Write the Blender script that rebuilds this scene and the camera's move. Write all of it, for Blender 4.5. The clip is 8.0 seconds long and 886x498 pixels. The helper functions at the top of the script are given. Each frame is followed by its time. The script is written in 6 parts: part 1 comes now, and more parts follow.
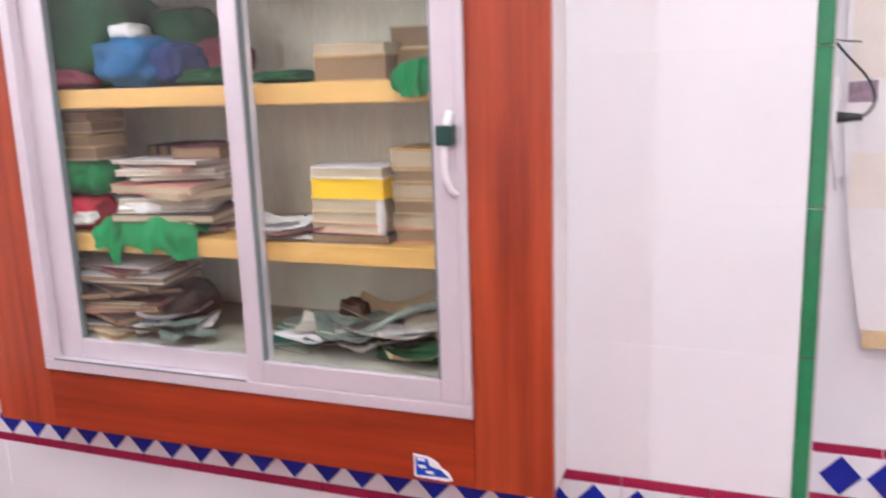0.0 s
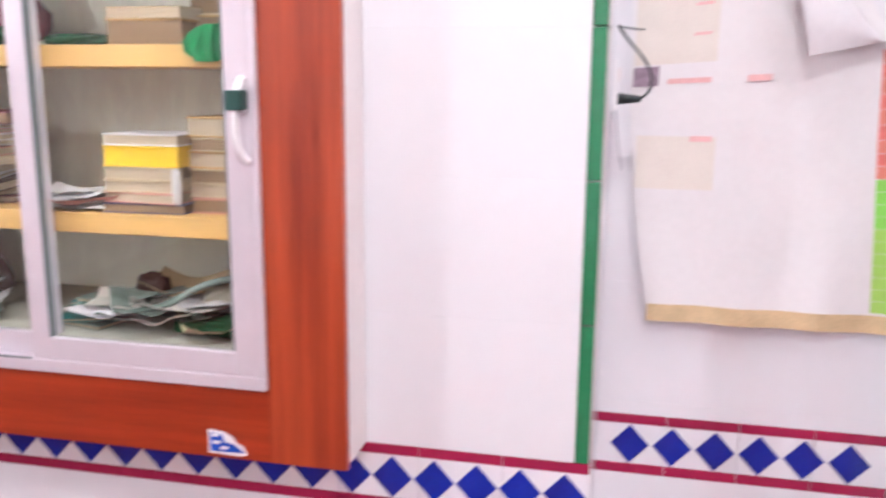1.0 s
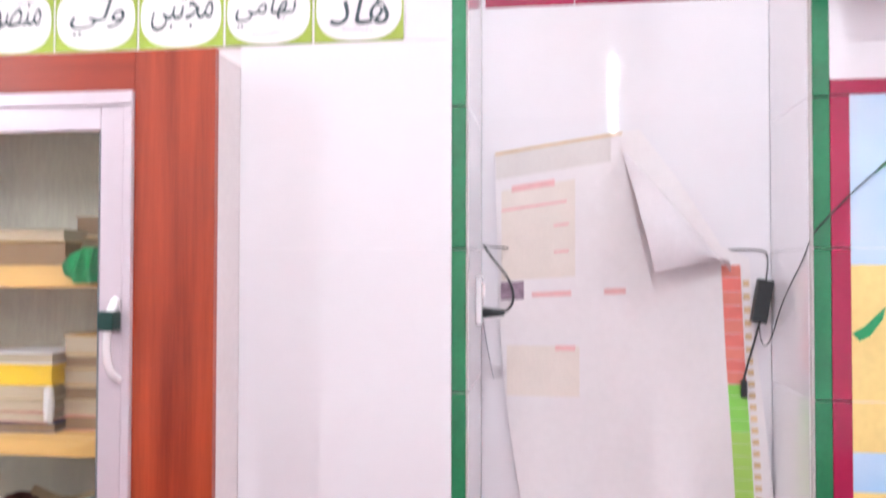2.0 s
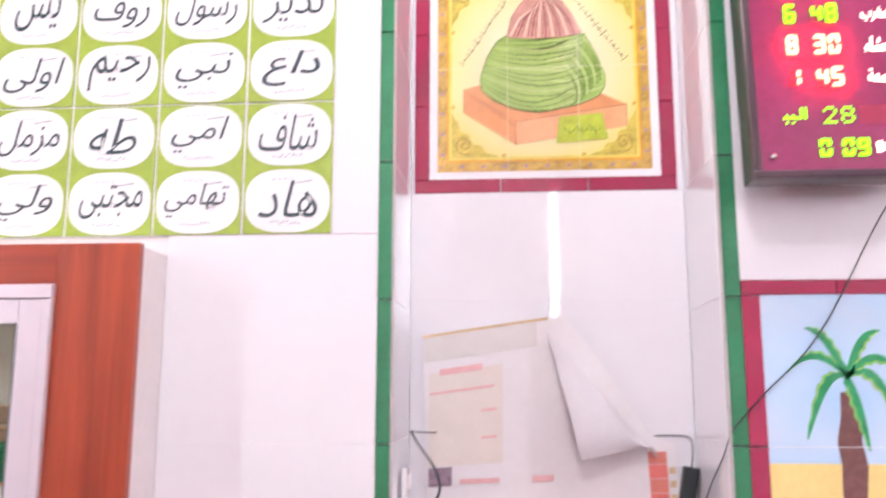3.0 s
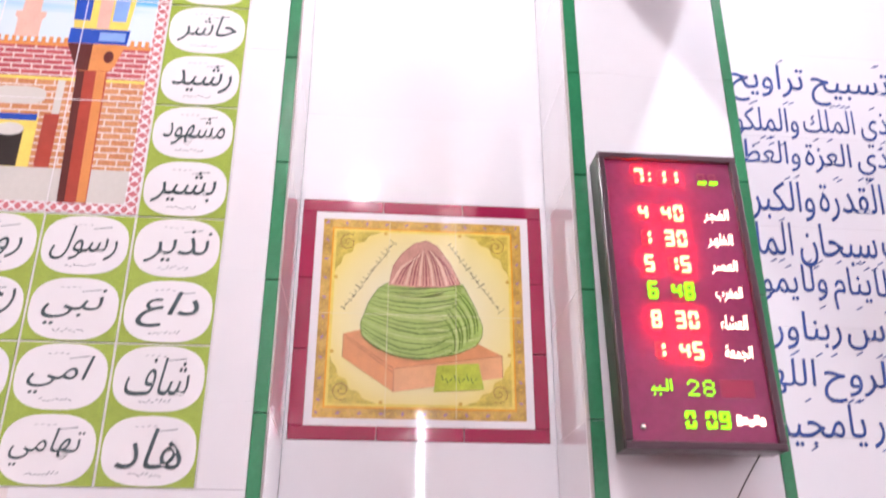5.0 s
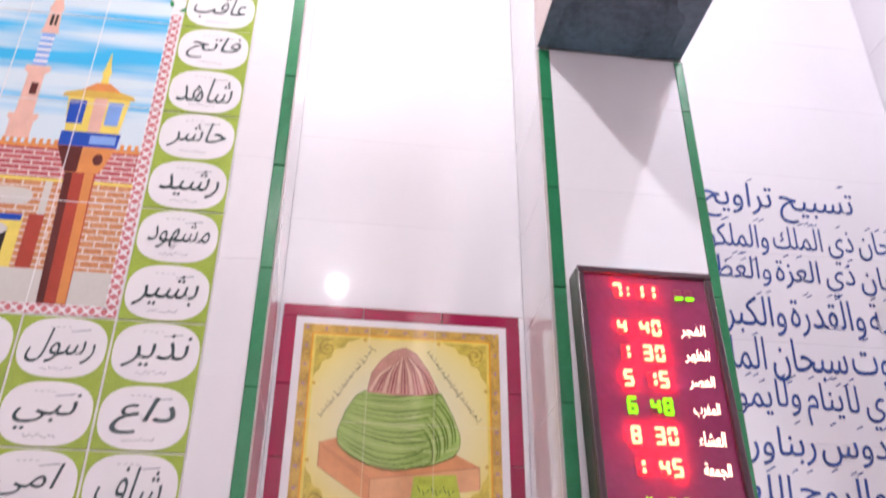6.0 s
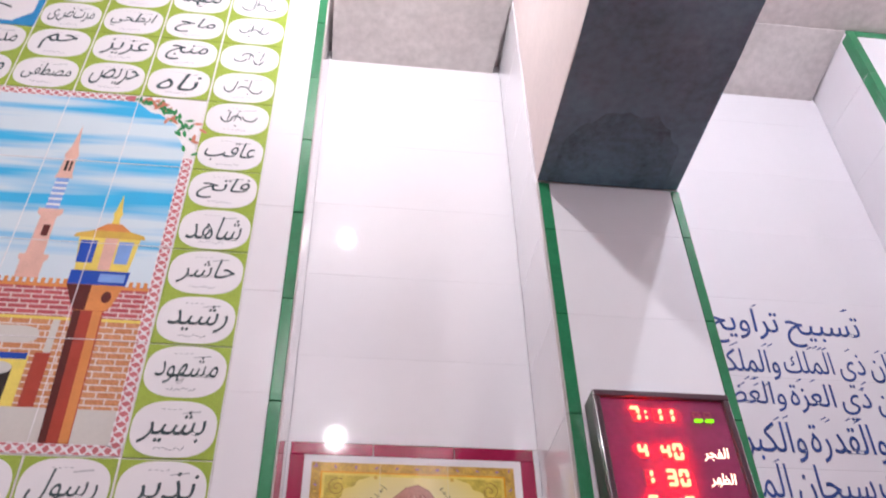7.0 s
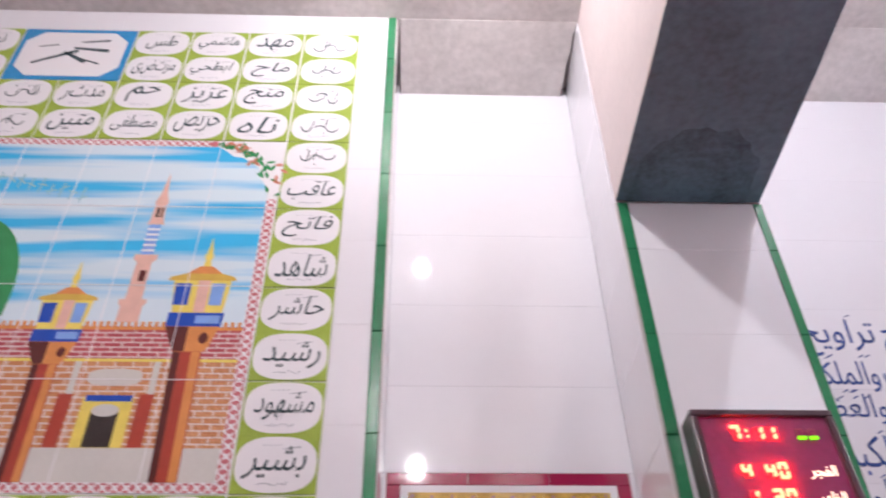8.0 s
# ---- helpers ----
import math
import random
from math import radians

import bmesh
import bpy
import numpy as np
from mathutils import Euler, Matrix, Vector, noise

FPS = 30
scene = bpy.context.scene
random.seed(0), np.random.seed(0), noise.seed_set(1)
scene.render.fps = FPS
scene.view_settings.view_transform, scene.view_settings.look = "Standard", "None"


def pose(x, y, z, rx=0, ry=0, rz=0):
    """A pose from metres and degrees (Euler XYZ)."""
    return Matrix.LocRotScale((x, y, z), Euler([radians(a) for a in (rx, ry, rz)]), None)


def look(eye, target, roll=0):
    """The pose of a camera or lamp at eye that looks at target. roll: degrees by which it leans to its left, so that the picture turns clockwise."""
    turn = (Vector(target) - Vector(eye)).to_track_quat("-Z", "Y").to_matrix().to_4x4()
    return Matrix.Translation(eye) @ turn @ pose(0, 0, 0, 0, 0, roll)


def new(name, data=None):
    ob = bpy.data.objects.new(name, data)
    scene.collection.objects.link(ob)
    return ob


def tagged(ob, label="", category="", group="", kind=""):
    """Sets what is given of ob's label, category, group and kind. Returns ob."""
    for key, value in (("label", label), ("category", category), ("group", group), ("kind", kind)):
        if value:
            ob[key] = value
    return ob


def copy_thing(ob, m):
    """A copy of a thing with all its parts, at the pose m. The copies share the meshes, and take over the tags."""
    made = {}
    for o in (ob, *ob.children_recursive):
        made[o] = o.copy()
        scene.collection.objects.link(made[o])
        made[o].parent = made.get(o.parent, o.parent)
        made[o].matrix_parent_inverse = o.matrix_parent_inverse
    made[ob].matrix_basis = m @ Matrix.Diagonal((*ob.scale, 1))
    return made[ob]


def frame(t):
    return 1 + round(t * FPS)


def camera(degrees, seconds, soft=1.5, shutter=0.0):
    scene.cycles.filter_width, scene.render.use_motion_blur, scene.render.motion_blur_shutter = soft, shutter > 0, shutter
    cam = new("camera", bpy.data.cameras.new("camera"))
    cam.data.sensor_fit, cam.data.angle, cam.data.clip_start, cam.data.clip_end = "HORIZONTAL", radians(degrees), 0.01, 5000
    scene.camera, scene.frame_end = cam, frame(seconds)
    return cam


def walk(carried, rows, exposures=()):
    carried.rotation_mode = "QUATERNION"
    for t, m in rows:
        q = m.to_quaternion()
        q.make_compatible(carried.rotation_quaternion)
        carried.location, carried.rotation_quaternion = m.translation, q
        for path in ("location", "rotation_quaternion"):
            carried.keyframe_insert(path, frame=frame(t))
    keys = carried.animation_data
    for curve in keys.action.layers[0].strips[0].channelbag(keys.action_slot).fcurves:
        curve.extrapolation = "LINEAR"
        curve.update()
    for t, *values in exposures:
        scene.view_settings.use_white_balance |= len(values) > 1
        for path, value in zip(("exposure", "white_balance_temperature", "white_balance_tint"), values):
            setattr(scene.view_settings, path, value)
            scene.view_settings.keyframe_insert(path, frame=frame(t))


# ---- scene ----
cam = camera(55.6, 8.0, soft=1.9, shutter=0.6)
PATH = [
    (0, (0.023, -1.788, 1.404), (-0.684, 0.038, 0.996), -1.9),
    (0.5, (0.119, -1.771, 1.35), (-0.49, 0.08, 0.898), -1.2),
    (1, (0.185, -1.761, 1.324), (-0.232, 0.155, 0.931), 0.5),
    (1.5, (0.263, -1.772, 1.388), (-0.009, 0.192, 1.127), 1.0),
    (2, (0.337, -1.811, 1.387), (0.062, 0.169, 1.438), 0.1),
    (2.2, (0.363, -1.828, 1.453), (0.074, 0.147, 1.579), -0.2),
    (3.3, (0.415, -1.827, 1.563), (0.339, 0.132, 1.956), 0.2),
    (3.5, (0.433, -1.833, 1.582), (0.408, 0.119, 2.016), 0.3),
    (4, (0.385, -1.838, 1.607), (0.487, 0.075, 2.18), 0.2),
    (4.5, (0.353, -1.837, 1.61), (0.501, 0.029, 2.314), -0.0),
    (4.7, (0.364, -1.84, 1.631), (0.511, 0.012, 2.372), -0.0),
    (5.8, (0.341, -1.893, 1.699), (0.545, -0.134, 2.627), 0.8),
    (6, (0.328, -1.884, 1.69), (0.544, -0.159, 2.678), 0.5),
    (6.5, (0.317, -1.832, 1.637), (0.534, -0.244, 2.833), -0.8),
    (7, (0.287, -1.833, 1.633), (0.498, -0.321, 2.924), -1.6),
    (7.5, (0.272, -1.816, 1.622), (0.44, -0.333, 2.954), -1.9),
    (8, (0.226, -1.846, 1.63), (0.288, -0.361, 2.968), -0.9),
]
walk(cam, [(t, look(eye, target, roll)) for t, eye, target, roll in PATH],
     exposures=[(0, 0.61, 6050, 0), (0.5, 0.74, 6010, 0), (1.0, 0.82, 5980, 0), (2.0, 0.60, 5980, 1), (3.5, 0.44, 6250, 8), (4.0, 0.23, 6270, 9), (4.5, 0.20, 6280, 9), (6.0, -0.30, 6280, 9), (6.5, -0.38, 6280, 9), (7.0, -0.62, 6280, 9), (8.0, -0.66, 6280, 9)])

# ---- light ----
world = bpy.data.worlds.new("room_air")
world.use_nodes = True
scene.world = world
world.node_tree.nodes["Background"].inputs[0].default_value = (0.9, 0.85, 1.0, 1)
world.node_tree.nodes["Background"].inputs[1].default_value = 0.05
BULB_POWER = 1780.0
TUBE_POWER = 230.0
CEIL = 4.51


# ---- materials ----
def mat(name, color, rough=0.5, metal=0.0, var=0.08, scale=6.0, bump=0.0, bump_scale=40.0, coat=0.0, rand=0.0, stretch=(1, 1, 1), dark=None, emit=0.0, fine=0.4):
    """A principled material with variation at two scales, optional relief, and a shift for each object."""
    m = bpy.data.materials.new(name)
    m.use_nodes = True
    nt = m.node_tree
    b = nt.nodes["Principled BSDF"]
    b.inputs["Roughness"].default_value = rough
    b.inputs["Metallic"].default_value = metal
    b.inputs["Coat Weight"].default_value = coat
    b.inputs["Coat Roughness"].default_value = 0.035
    co = nt.nodes.new("ShaderNodeTexCoord")
    mp = nt.nodes.new("ShaderNodeMapping")
    mp.inputs["Scale"].default_value = stretch
    geo = nt.nodes.new("ShaderNodeNewGeometry")
    nt.links.new(geo.outputs["Position"], mp.inputs["Vector"])
    n1 = nt.nodes.new("ShaderNodeTexNoise")
    n1.inputs["Scale"].default_value, n1.inputs["Detail"].default_value = scale, 4
    n2 = nt.nodes.new("ShaderNodeTexNoise")
    n2.inputs["Scale"].default_value, n2.inputs["Detail"].default_value = scale * 11, 3
    for n in (n1, n2):
        nt.links.new(mp.outputs[0], n.inputs["Vector"])
    mx = nt.nodes.new("ShaderNodeMix")
    mx.data_type = "FLOAT"
    mx.inputs[0].default_value = fine
    nt.links.new(n1.outputs[0], mx.inputs[2])
    nt.links.new(n2.outputs[0], mx.inputs[3])
    ramp = nt.nodes.new("ShaderNodeValToRGB")
    lo = dark or tuple(max(0, c * (1 - var)) for c in color)
    hi = tuple(min(1, c * (1 + var)) for c in color)
    ramp.color_ramp.elements[0].position, ramp.color_ramp.elements[1].position = 0.32, 0.68
    ramp.color_ramp.elements[0].color, ramp.color_ramp.elements[1].color = (*lo, 1), (*hi, 1)
    nt.links.new(mx.outputs[0], ramp.inputs[0])
    out = ramp.outputs[0]
    if rand:
        oi = nt.nodes.new("ShaderNodeObjectInfo")
        mr = nt.nodes.new("ShaderNodeMapRange")
        mr.inputs["To Min"].default_value, mr.inputs["To Max"].default_value = 1 - rand, 1 + rand
        nt.links.new(oi.outputs["Random"], mr.inputs["Value"])
        hs = nt.nodes.new("ShaderNodeHueSaturation")
        nt.links.new(mr.outputs[0], hs.inputs["Value"])
        nt.links.new(out, hs.inputs["Color"])
        out = hs.outputs[0]
    nt.links.new(out, b.inputs["Base Color"])
    if bump:
        n3 = nt.nodes.new("ShaderNodeTexNoise")
        n3.inputs["Scale"].default_value, n3.inputs["Detail"].default_value = bump_scale, 3
        nt.links.new(mp.outputs[0], n3.inputs["Vector"])
        bp = nt.nodes.new("ShaderNodeBump")
        bp.inputs["Strength"].default_value, bp.inputs["Distance"].default_value = bump, 0.01
        nt.links.new(n3.outputs[0], bp.inputs["Height"])
        nt.links.new(bp.outputs[0], b.inputs["Normal"])
    if emit:
        b.inputs["Emission Color"].default_value = (*color, 1)
        b.inputs["Emission Strength"].default_value = emit
    return m


def glow(name, color, strength):
    m = bpy.data.materials.new(name)
    m.use_nodes = True
    nt = m.node_tree
    nt.nodes.clear()
    e = nt.nodes.new("ShaderNodeEmission")
    e.inputs[0].default_value, e.inputs[1].default_value = (*color, 1), strength
    o = nt.nodes.new("ShaderNodeOutputMaterial")
    nt.links.new(e.outputs[0], o.inputs[0])
    return m


def brick_print(name, c1, c2, mortar, width, height):
    """A printed brick pattern under glaze, with irregular brick tones."""
    m = mat(name, c1, 0.12, coat=0.4, bump=0.5, bump_scale=90)
    nt = m.node_tree
    b = nt.nodes["Principled BSDF"]
    geo = nt.nodes.new("ShaderNodeNewGeometry")
    sep = nt.nodes.new("ShaderNodeSeparateXYZ")
    com = nt.nodes.new("ShaderNodeCombineXYZ")
    nt.links.new(geo.outputs["Position"], sep.inputs[0])
    nt.links.new(sep.outputs[0], com.inputs[0])
    nt.links.new(sep.outputs[2], com.inputs[1])
    br = nt.nodes.new("ShaderNodeTexBrick")
    br.inputs["Color1"].default_value, br.inputs["Color2"].default_value, br.inputs["Mortar"].default_value = (*c1, 1), (*c2, 1), (*mortar, 1)
    br.inputs["Scale"].default_value = 1.0
    br.inputs["Brick Width"].default_value, br.inputs["Row Height"].default_value, br.inputs["Mortar Size"].default_value = width, height, 0.0022
    nt.links.new(com.outputs[0], br.inputs["Vector"])
    nt.links.new(br.outputs[0], b.inputs["Base Color"])
    return m


def sky_print(name, blue, pale, bands=True):
    """A printed sky: streaks of pale cloud on blue."""
    m = mat(name, blue, 0.1, coat=0.4)
    nt = m.node_tree
    b = nt.nodes["Principled BSDF"]
    geo = nt.nodes.new("ShaderNodeNewGeometry")
    mp = nt.nodes.new("ShaderNodeMapping")
    mp.inputs["Scale"].default_value = (0.9, 1, 14) if bands else (3, 1, 5)
    n = nt.nodes.new("ShaderNodeTexNoise")
    n.inputs["Scale"].default_value, n.inputs["Detail"].default_value, n.inputs["Roughness"].default_value = 1.0, 3, 0.42
    r = nt.nodes.new("ShaderNodeValToRGB")
    e = r.color_ramp.elements
    e[0].position, e[1].position = (0.44, 0.58) if bands else (0.3, 0.75)
    e[0].color, e[1].color = (*blue, 1), (*pale, 1)
    nt.links.new(geo.outputs["Position"], mp.inputs[0])
    nt.links.new(mp.outputs[0], n.inputs["Vector"])
    nt.links.new(n.outputs[0], r.inputs[0])
    nt.links.new(r.outputs[0], b.inputs["Base Color"])
    return m


WHITE = mat("white_glazed_tile", (0.785, 0.77, 0.805), 0.045, var=0.012, scale=2, bump=0.03, bump_scale=5, coat=0.3, rand=0.012)
GROUT = mat("pale_grout", (0.785, 0.77, 0.805), 0.8, var=0.08, scale=20, bump=0.2)
EDGE = mat("bare_tile_edge", (0.46, 0.43, 0.42), 0.45, var=0.14, scale=14, fine=0.6, rand=0.06)
GREEN = mat("green_glazed_tile", (0.028, 0.20, 0.085), 0.16, var=0.16, scale=9, bump=0.03, bump_scale=12, coat=0.4, rand=0.10)
MAROON = mat("maroon_glazed_tile", (0.32, 0.016, 0.065), 0.06, var=0.08, scale=8, bump=0.03, bump_scale=12, coat=0.4, rand=0.07)
BLUE = mat("cobalt_blue_glaze", (0.006, 0.022, 0.30), 0.12, var=0.2, scale=10, coat=0.4, rand=0.12)
LIME = mat("lime_green_glaze", (0.33, 0.44, 0.07), 0.10, var=0.22, scale=42, coat=0.3, fine=0.7)
OVAL = mat("white_oval_glaze", (0.82, 0.80, 0.82), 0.05, var=0.015, coat=0.3)
INK = mat("blue_black_glaze_ink", (0.055, 0.085, 0.095), 0.10, var=0.3, scale=30, coat=0.4)
PALE_INK = mat("faded_grey_ink", (0.26, 0.27, 0.31), 0.3, var=0.15, scale=30)
WALL_INK = mat("cobalt_ink_lettering", (0.035, 0.075, 0.27), 0.1, var=0.35, scale=22, coat=0.5)
PLASTER = mat("white_painted_plaster", (0.74, 0.68, 0.68), 0.7, var=0.05, scale=5, bump=0.12, bump_scale=30)
PINK_PAINT = mat("pinkish_white_paint", (0.70, 0.60, 0.58), 0.6, var=0.06, scale=4, bump=0.15, bump_scale=18)
CEMENT = mat("raw_grey_cement", (0.60, 0.565, 0.55), 0.85, var=0.2, scale=3, bump=0.3, bump_scale=25)
BEAM_GREY = mat("dark_blue_grey_soffit", (0.105, 0.185, 0.24), 0.75, var=0.4, scale=3.5, bump=0.2, bump_scale=25)
CARPET = mat("red_carpet", (0.16, 0.03, 0.03), 0.95, var=0.3, scale=12, bump=0.6, bump_scale=200)
WOOD = mat("red_brown_laminate", (0.34, 0.052, 0.017), 0.30, dark=(0.20, 0.021, 0.008), var=0.2, scale=4, fine=0.18, stretch=(7, 7, 0.35), bump=0.03, bump_scale=30, coat=0.15)
WOOD_H = mat("red_brown_laminate_rail", (0.31, 0.036, 0.010), 0.30, dark=(0.18, 0.016, 0.004), var=0.15, scale=4, fine=0.18, stretch=(0.35, 7, 7), bump=0.03, bump_scale=30, coat=0.15)
SHELF = mat("yellow_wood_shelf", (0.62, 0.36, 0.11), 0.5, var=0.14, scale=5, stretch=(0.6, 8, 8), bump=0.05)
ALU = mat("white_coated_aluminium", (0.66, 0.60, 0.65), 0.32, metal=0.25, var=0.03, scale=4)
ALU_GREY = mat("grey_seal_and_gap_shade", (0.16, 0.18, 0.19), 0.6, var=0.1)
CREAM_WALL = mat("cream_painted_inside", (0.92, 0.88, 0.75), 0.75, var=0.12, scale=4, bump=0.1, stretch=(3, 3, 0.6))
CHROME = mat("satin_metal", (0.75, 0.74, 0.76), 0.22, metal=0.9, var=0.03)
DKGREEN = mat("dark_green_plastic", (0.008, 0.05, 0.04), 0.4, var=0.1)
BLACK = mat("black_plastic", (0.015, 0.02, 0.022), 0.4, var=0.2)
PAPER = mat("white_chart_paper", (0.76, 0.73, 0.74), 0.42, var=0.035, scale=5, bump=0.05, bump_scale=8)
PAPER_BACK = mat("grey_white_paper_back", (0.66, 0.62, 0.64), 0.6, var=0.05, scale=6)
CREAM_PRINT = mat("cream_printed_block", (0.74, 0.68, 0.62), 0.42, var=0.05, scale=14)
RED_PRINT = mat("red_print", (0.72, 0.19, 0.165), 0.45, var=0.15, scale=25)
PINK_PRINT = mat("pale_red_print", (0.76, 0.46, 0.46), 0.45, var=0.1, scale=30)
GREEN_PRINT = mat("bright_green_print", (0.26, 0.62, 0.10), 0.45, var=0.12, scale=25)
TAN = mat("tan_paper_strip", (0.62, 0.46, 0.27), 0.6, var=0.18, scale=16)
PURPLE_PRINT = mat("purple_photo_print", (0.28, 0.20, 0.26), 0.45, var=0.4, scale=60)
CASE = mat("dark_brown_black_case", (0.055, 0.024, 0.036), 0.28, var=0.2, coat=0.3)
SCREEN = mat("dark_red_acrylic", (0.24, 0.026, 0.095), 0.12, var=0.15, coat=0.6)
UNLIT = mat("unlit_segment", (0.30, 0.026, 0.07), 0.3, var=0.1)
LED_RED = glow("red_led", (1.0, 0.013, 0.006), 130.0)
LED_GREEN = glow("green_led", (0.30, 1.0, 0.015), 2.4)
LED_WHITE = glow("backlit_white_lettering", (1.0, 0.74, 0.55), 5.0)
BULB = glow("lit_led_bulb", (1.0, 0.94, 0.96), BULB_POWER)
BULB_HALL = glow("lit_hall_bulb", (1.0, 0.94, 0.96), BULB_POWER * 2.6)
BULB_COOL = glow("lit_cool_led_bulb", (0.93, 0.91, 1.0), BULB_POWER * 1.5)
# fill for the added side tubes; the back wall tube is dimmer
TUBE_FILL = glow("side_fill_tube", (0.97, 0.94, 1.0), TUBE_POWER)
TUBE_BACK = glow("lit_back_wall_tube", (0.97, 0.94, 1.0), TUBE_POWER * 0.33)
GLASS = bpy.data.materials.new("clear_glass")
GLASS.use_nodes = True
_b = GLASS.node_tree.nodes["Principled BSDF"]
_b.inputs["Base Color"].default_value = (0.97, 0.99, 0.98, 1)
_b.inputs["Transmission Weight"].default_value, _b.inputs["Roughness"].default_value, _b.inputs["IOR"].default_value = 1.0, 0.0, 1.36
SKY = sky_print("printed_sky", (0.05, 0.45, 0.78), (0.64, 0.76, 0.83))
SKY2 = sky_print("painted_pale_sky", (0.34, 0.58, 0.83), (0.62, 0.70, 0.82), False)
BRICK_RED = brick_print("printed_red_brick", (0.50, 0.11, 0.12), (0.40, 0.07, 0.09), (0.72, 0.58, 0.55), 0.050, 0.0155)
BRICK_TAN = brick_print("printed_tan_brick", (0.60, 0.28, 0.13), (0.52, 0.21, 0.09), (0.72, 0.62, 0.55), 0.046, 0.0185)


def paint(name, c, var=0.12, scale=25):
    return mat(name, c, 0.05, var=var, scale=scale, coat=0.4)


P_YELLOW, P_GOLD, P_ORANGE = paint("yellow_glaze", (0.80, 0.65, 0.14)), paint("gold_glaze", (0.62, 0.41, 0.08)), paint("orange_brown_glaze", (0.66, 0.26, 0.08))
P_CREAM, P_RED = paint("cream_glaze", (0.85, 0.82, 0.55), 0.04, 6), paint("brick_red_glaze", (0.38, 0.055, 0.035))
P_DKRED, P_BLUE, P_LBLUE = paint("dark_red_glaze", (0.10, 0.02, 0.018)), paint("royal_blue_glaze", (0.015, 0.07, 0.42)), paint("pale_blue_glaze", (0.22, 0.38, 0.75))
P_PINK, P_GREY, P_ROSE = paint("pink_stone_glaze", (0.74, 0.46, 0.38)), paint("pale_grey_glaze", (0.62, 0.60, 0.56), 0.05, 8), paint("rose_pattern_glaze", (0.55, 0.17, 0.19))
P_GREEN, P_OLIVE, P_DKOLIVE = paint("leaf_green_glaze", (0.04, 0.26, 0.09)), paint("light_green_glaze", (0.38, 0.53, 0.14), 0.2, 18), paint("dark_olive_line_glaze", (0.13, 0.22, 0.04))
P_SALMON, P_TRUNK = paint("salmon_glaze", (0.58, 0.22, 0.15), 0.2, 14), paint("brown_trunk_glaze", (0.16, 0.065, 0.06), 0.4, 40)
P_SAND, P_PALM, P_PALM_L, P_DARK = paint("sand_yellow_glaze", (0.80, 0.62, 0.24), 0.1, 5), paint("palm_green_glaze", (0.03, 0.30, 0.11), 0.25, 30), paint("palm_light_green_glaze", (0.25, 0.52, 0.12)), paint("near_black_glaze", (0.03, 0.022, 0.02))
P_HEAD = paint("azure_border_glaze", (0.03, 0.26, 0.56))


# ---- building helpers ----
def ob_from(name, verts, faces, materials, parent=None, label=""):
    me = bpy.data.meshes.new(name)
    me.from_pydata(verts, [], faces)
    me.update()
    for m in (materials if isinstance(materials, (list, tuple)) else [materials]):
        me.materials.append(m)
    ob = new(name, me)
    ob.parent = parent
    if label:
        tagged(ob, label=label)
    return ob


def part(name, bm, material, parent, label="", smooth=False):
    """Links a bmesh as one mesh object under a thing or a part."""
    me = bpy.data.meshes.new(name)
    bmesh.ops.recalc_face_normals(bm, faces=bm.faces)
    bm.to_mesh(me)
    bm.free()
    for m in (material if isinstance(material, (list, tuple)) else [material]):
        me.materials.append(m)
    if smooth:
        for p in me.polygons:
            p.use_smooth = True
    ob = new(name, me)
    ob.parent = parent
    if label:
        tagged(ob, label=label)
    return ob


def thing(name, label, category, group="", kind=""):
    return tagged(new(name), label, category, group, kind)


def add_box(bm, x0, x1, y0, y1, z0, z1, bevel=0.0, index=0):
    vs = [bm.verts.new((x, y, z)) for x in (x0, x1) for y in (y0, y1) for z in (z0, z1)]
    fs = [bm.faces.new([vs[i] for i in f]) for f in ((0, 1, 3, 2), (4, 6, 7, 5), (0, 4, 5, 1), (2, 3, 7, 6), (0, 2, 6, 4), (1, 5, 7, 3))]
    for f in fs:
        f.material_index = index
    if bevel:
        r = bmesh.ops.bevel(bm, geom=list({e for f in fs for e in f.edges}), offset=bevel, segments=2, affect="EDGES", profile=0.6)
        for f in r["faces"]:
            f.material_index = index
    return vs


def box(name, dims, material, parent=None, bevel=0.0, label=""):
    bm = bmesh.new()
    add_box(bm, *dims, bevel=bevel)
    return part(name, bm, material, parent, label)


SHARED = {}


def piece(name, x0, x1, y0, y1, z0, z1, material, parent, edge=0.0012):
    """A tile with softened edges; alike tiles share one mesh."""
    key = (name, round(x1 - x0, 4), round(y1 - y0, 4), round(z1 - z0, 4), material.name)
    if key not in SHARED:
        a, b, c = (x1 - x0) / 2, (y1 - y0) / 2, (z1 - z0) / 2
        e = edge
        v = [(-a, b, -c), (a, b, -c), (a, b, c), (-a, b, c), (-a, -b + e, -c), (a, -b + e, -c), (a, -b + e, c), (-a, -b + e, c),
             (-a + e, -b, -c + e), (a - e, -b, -c + e), (a - e, -b, c - e), (-a + e, -b, c - e)]
        f = [(0, 3, 2, 1), (8, 9, 10, 11), (0, 1, 5, 4), (1, 2, 6, 5), (2, 3, 7, 6), (3, 0, 4, 7), (4, 5, 9, 8), (5, 6, 10, 9), (6, 7, 11, 10), (7, 4, 8, 11)]
        me = bpy.data.meshes.new(name)
        me.from_pydata(v, [], f)
        me.materials.append(material)
        SHARED[key] = me
    ob = new(name, SHARED[key])
    ob.parent = parent
    ob.location = ((x0 + x1) / 2, (y0 + y1) / 2, (z0 + z1) / 2)
    return ob


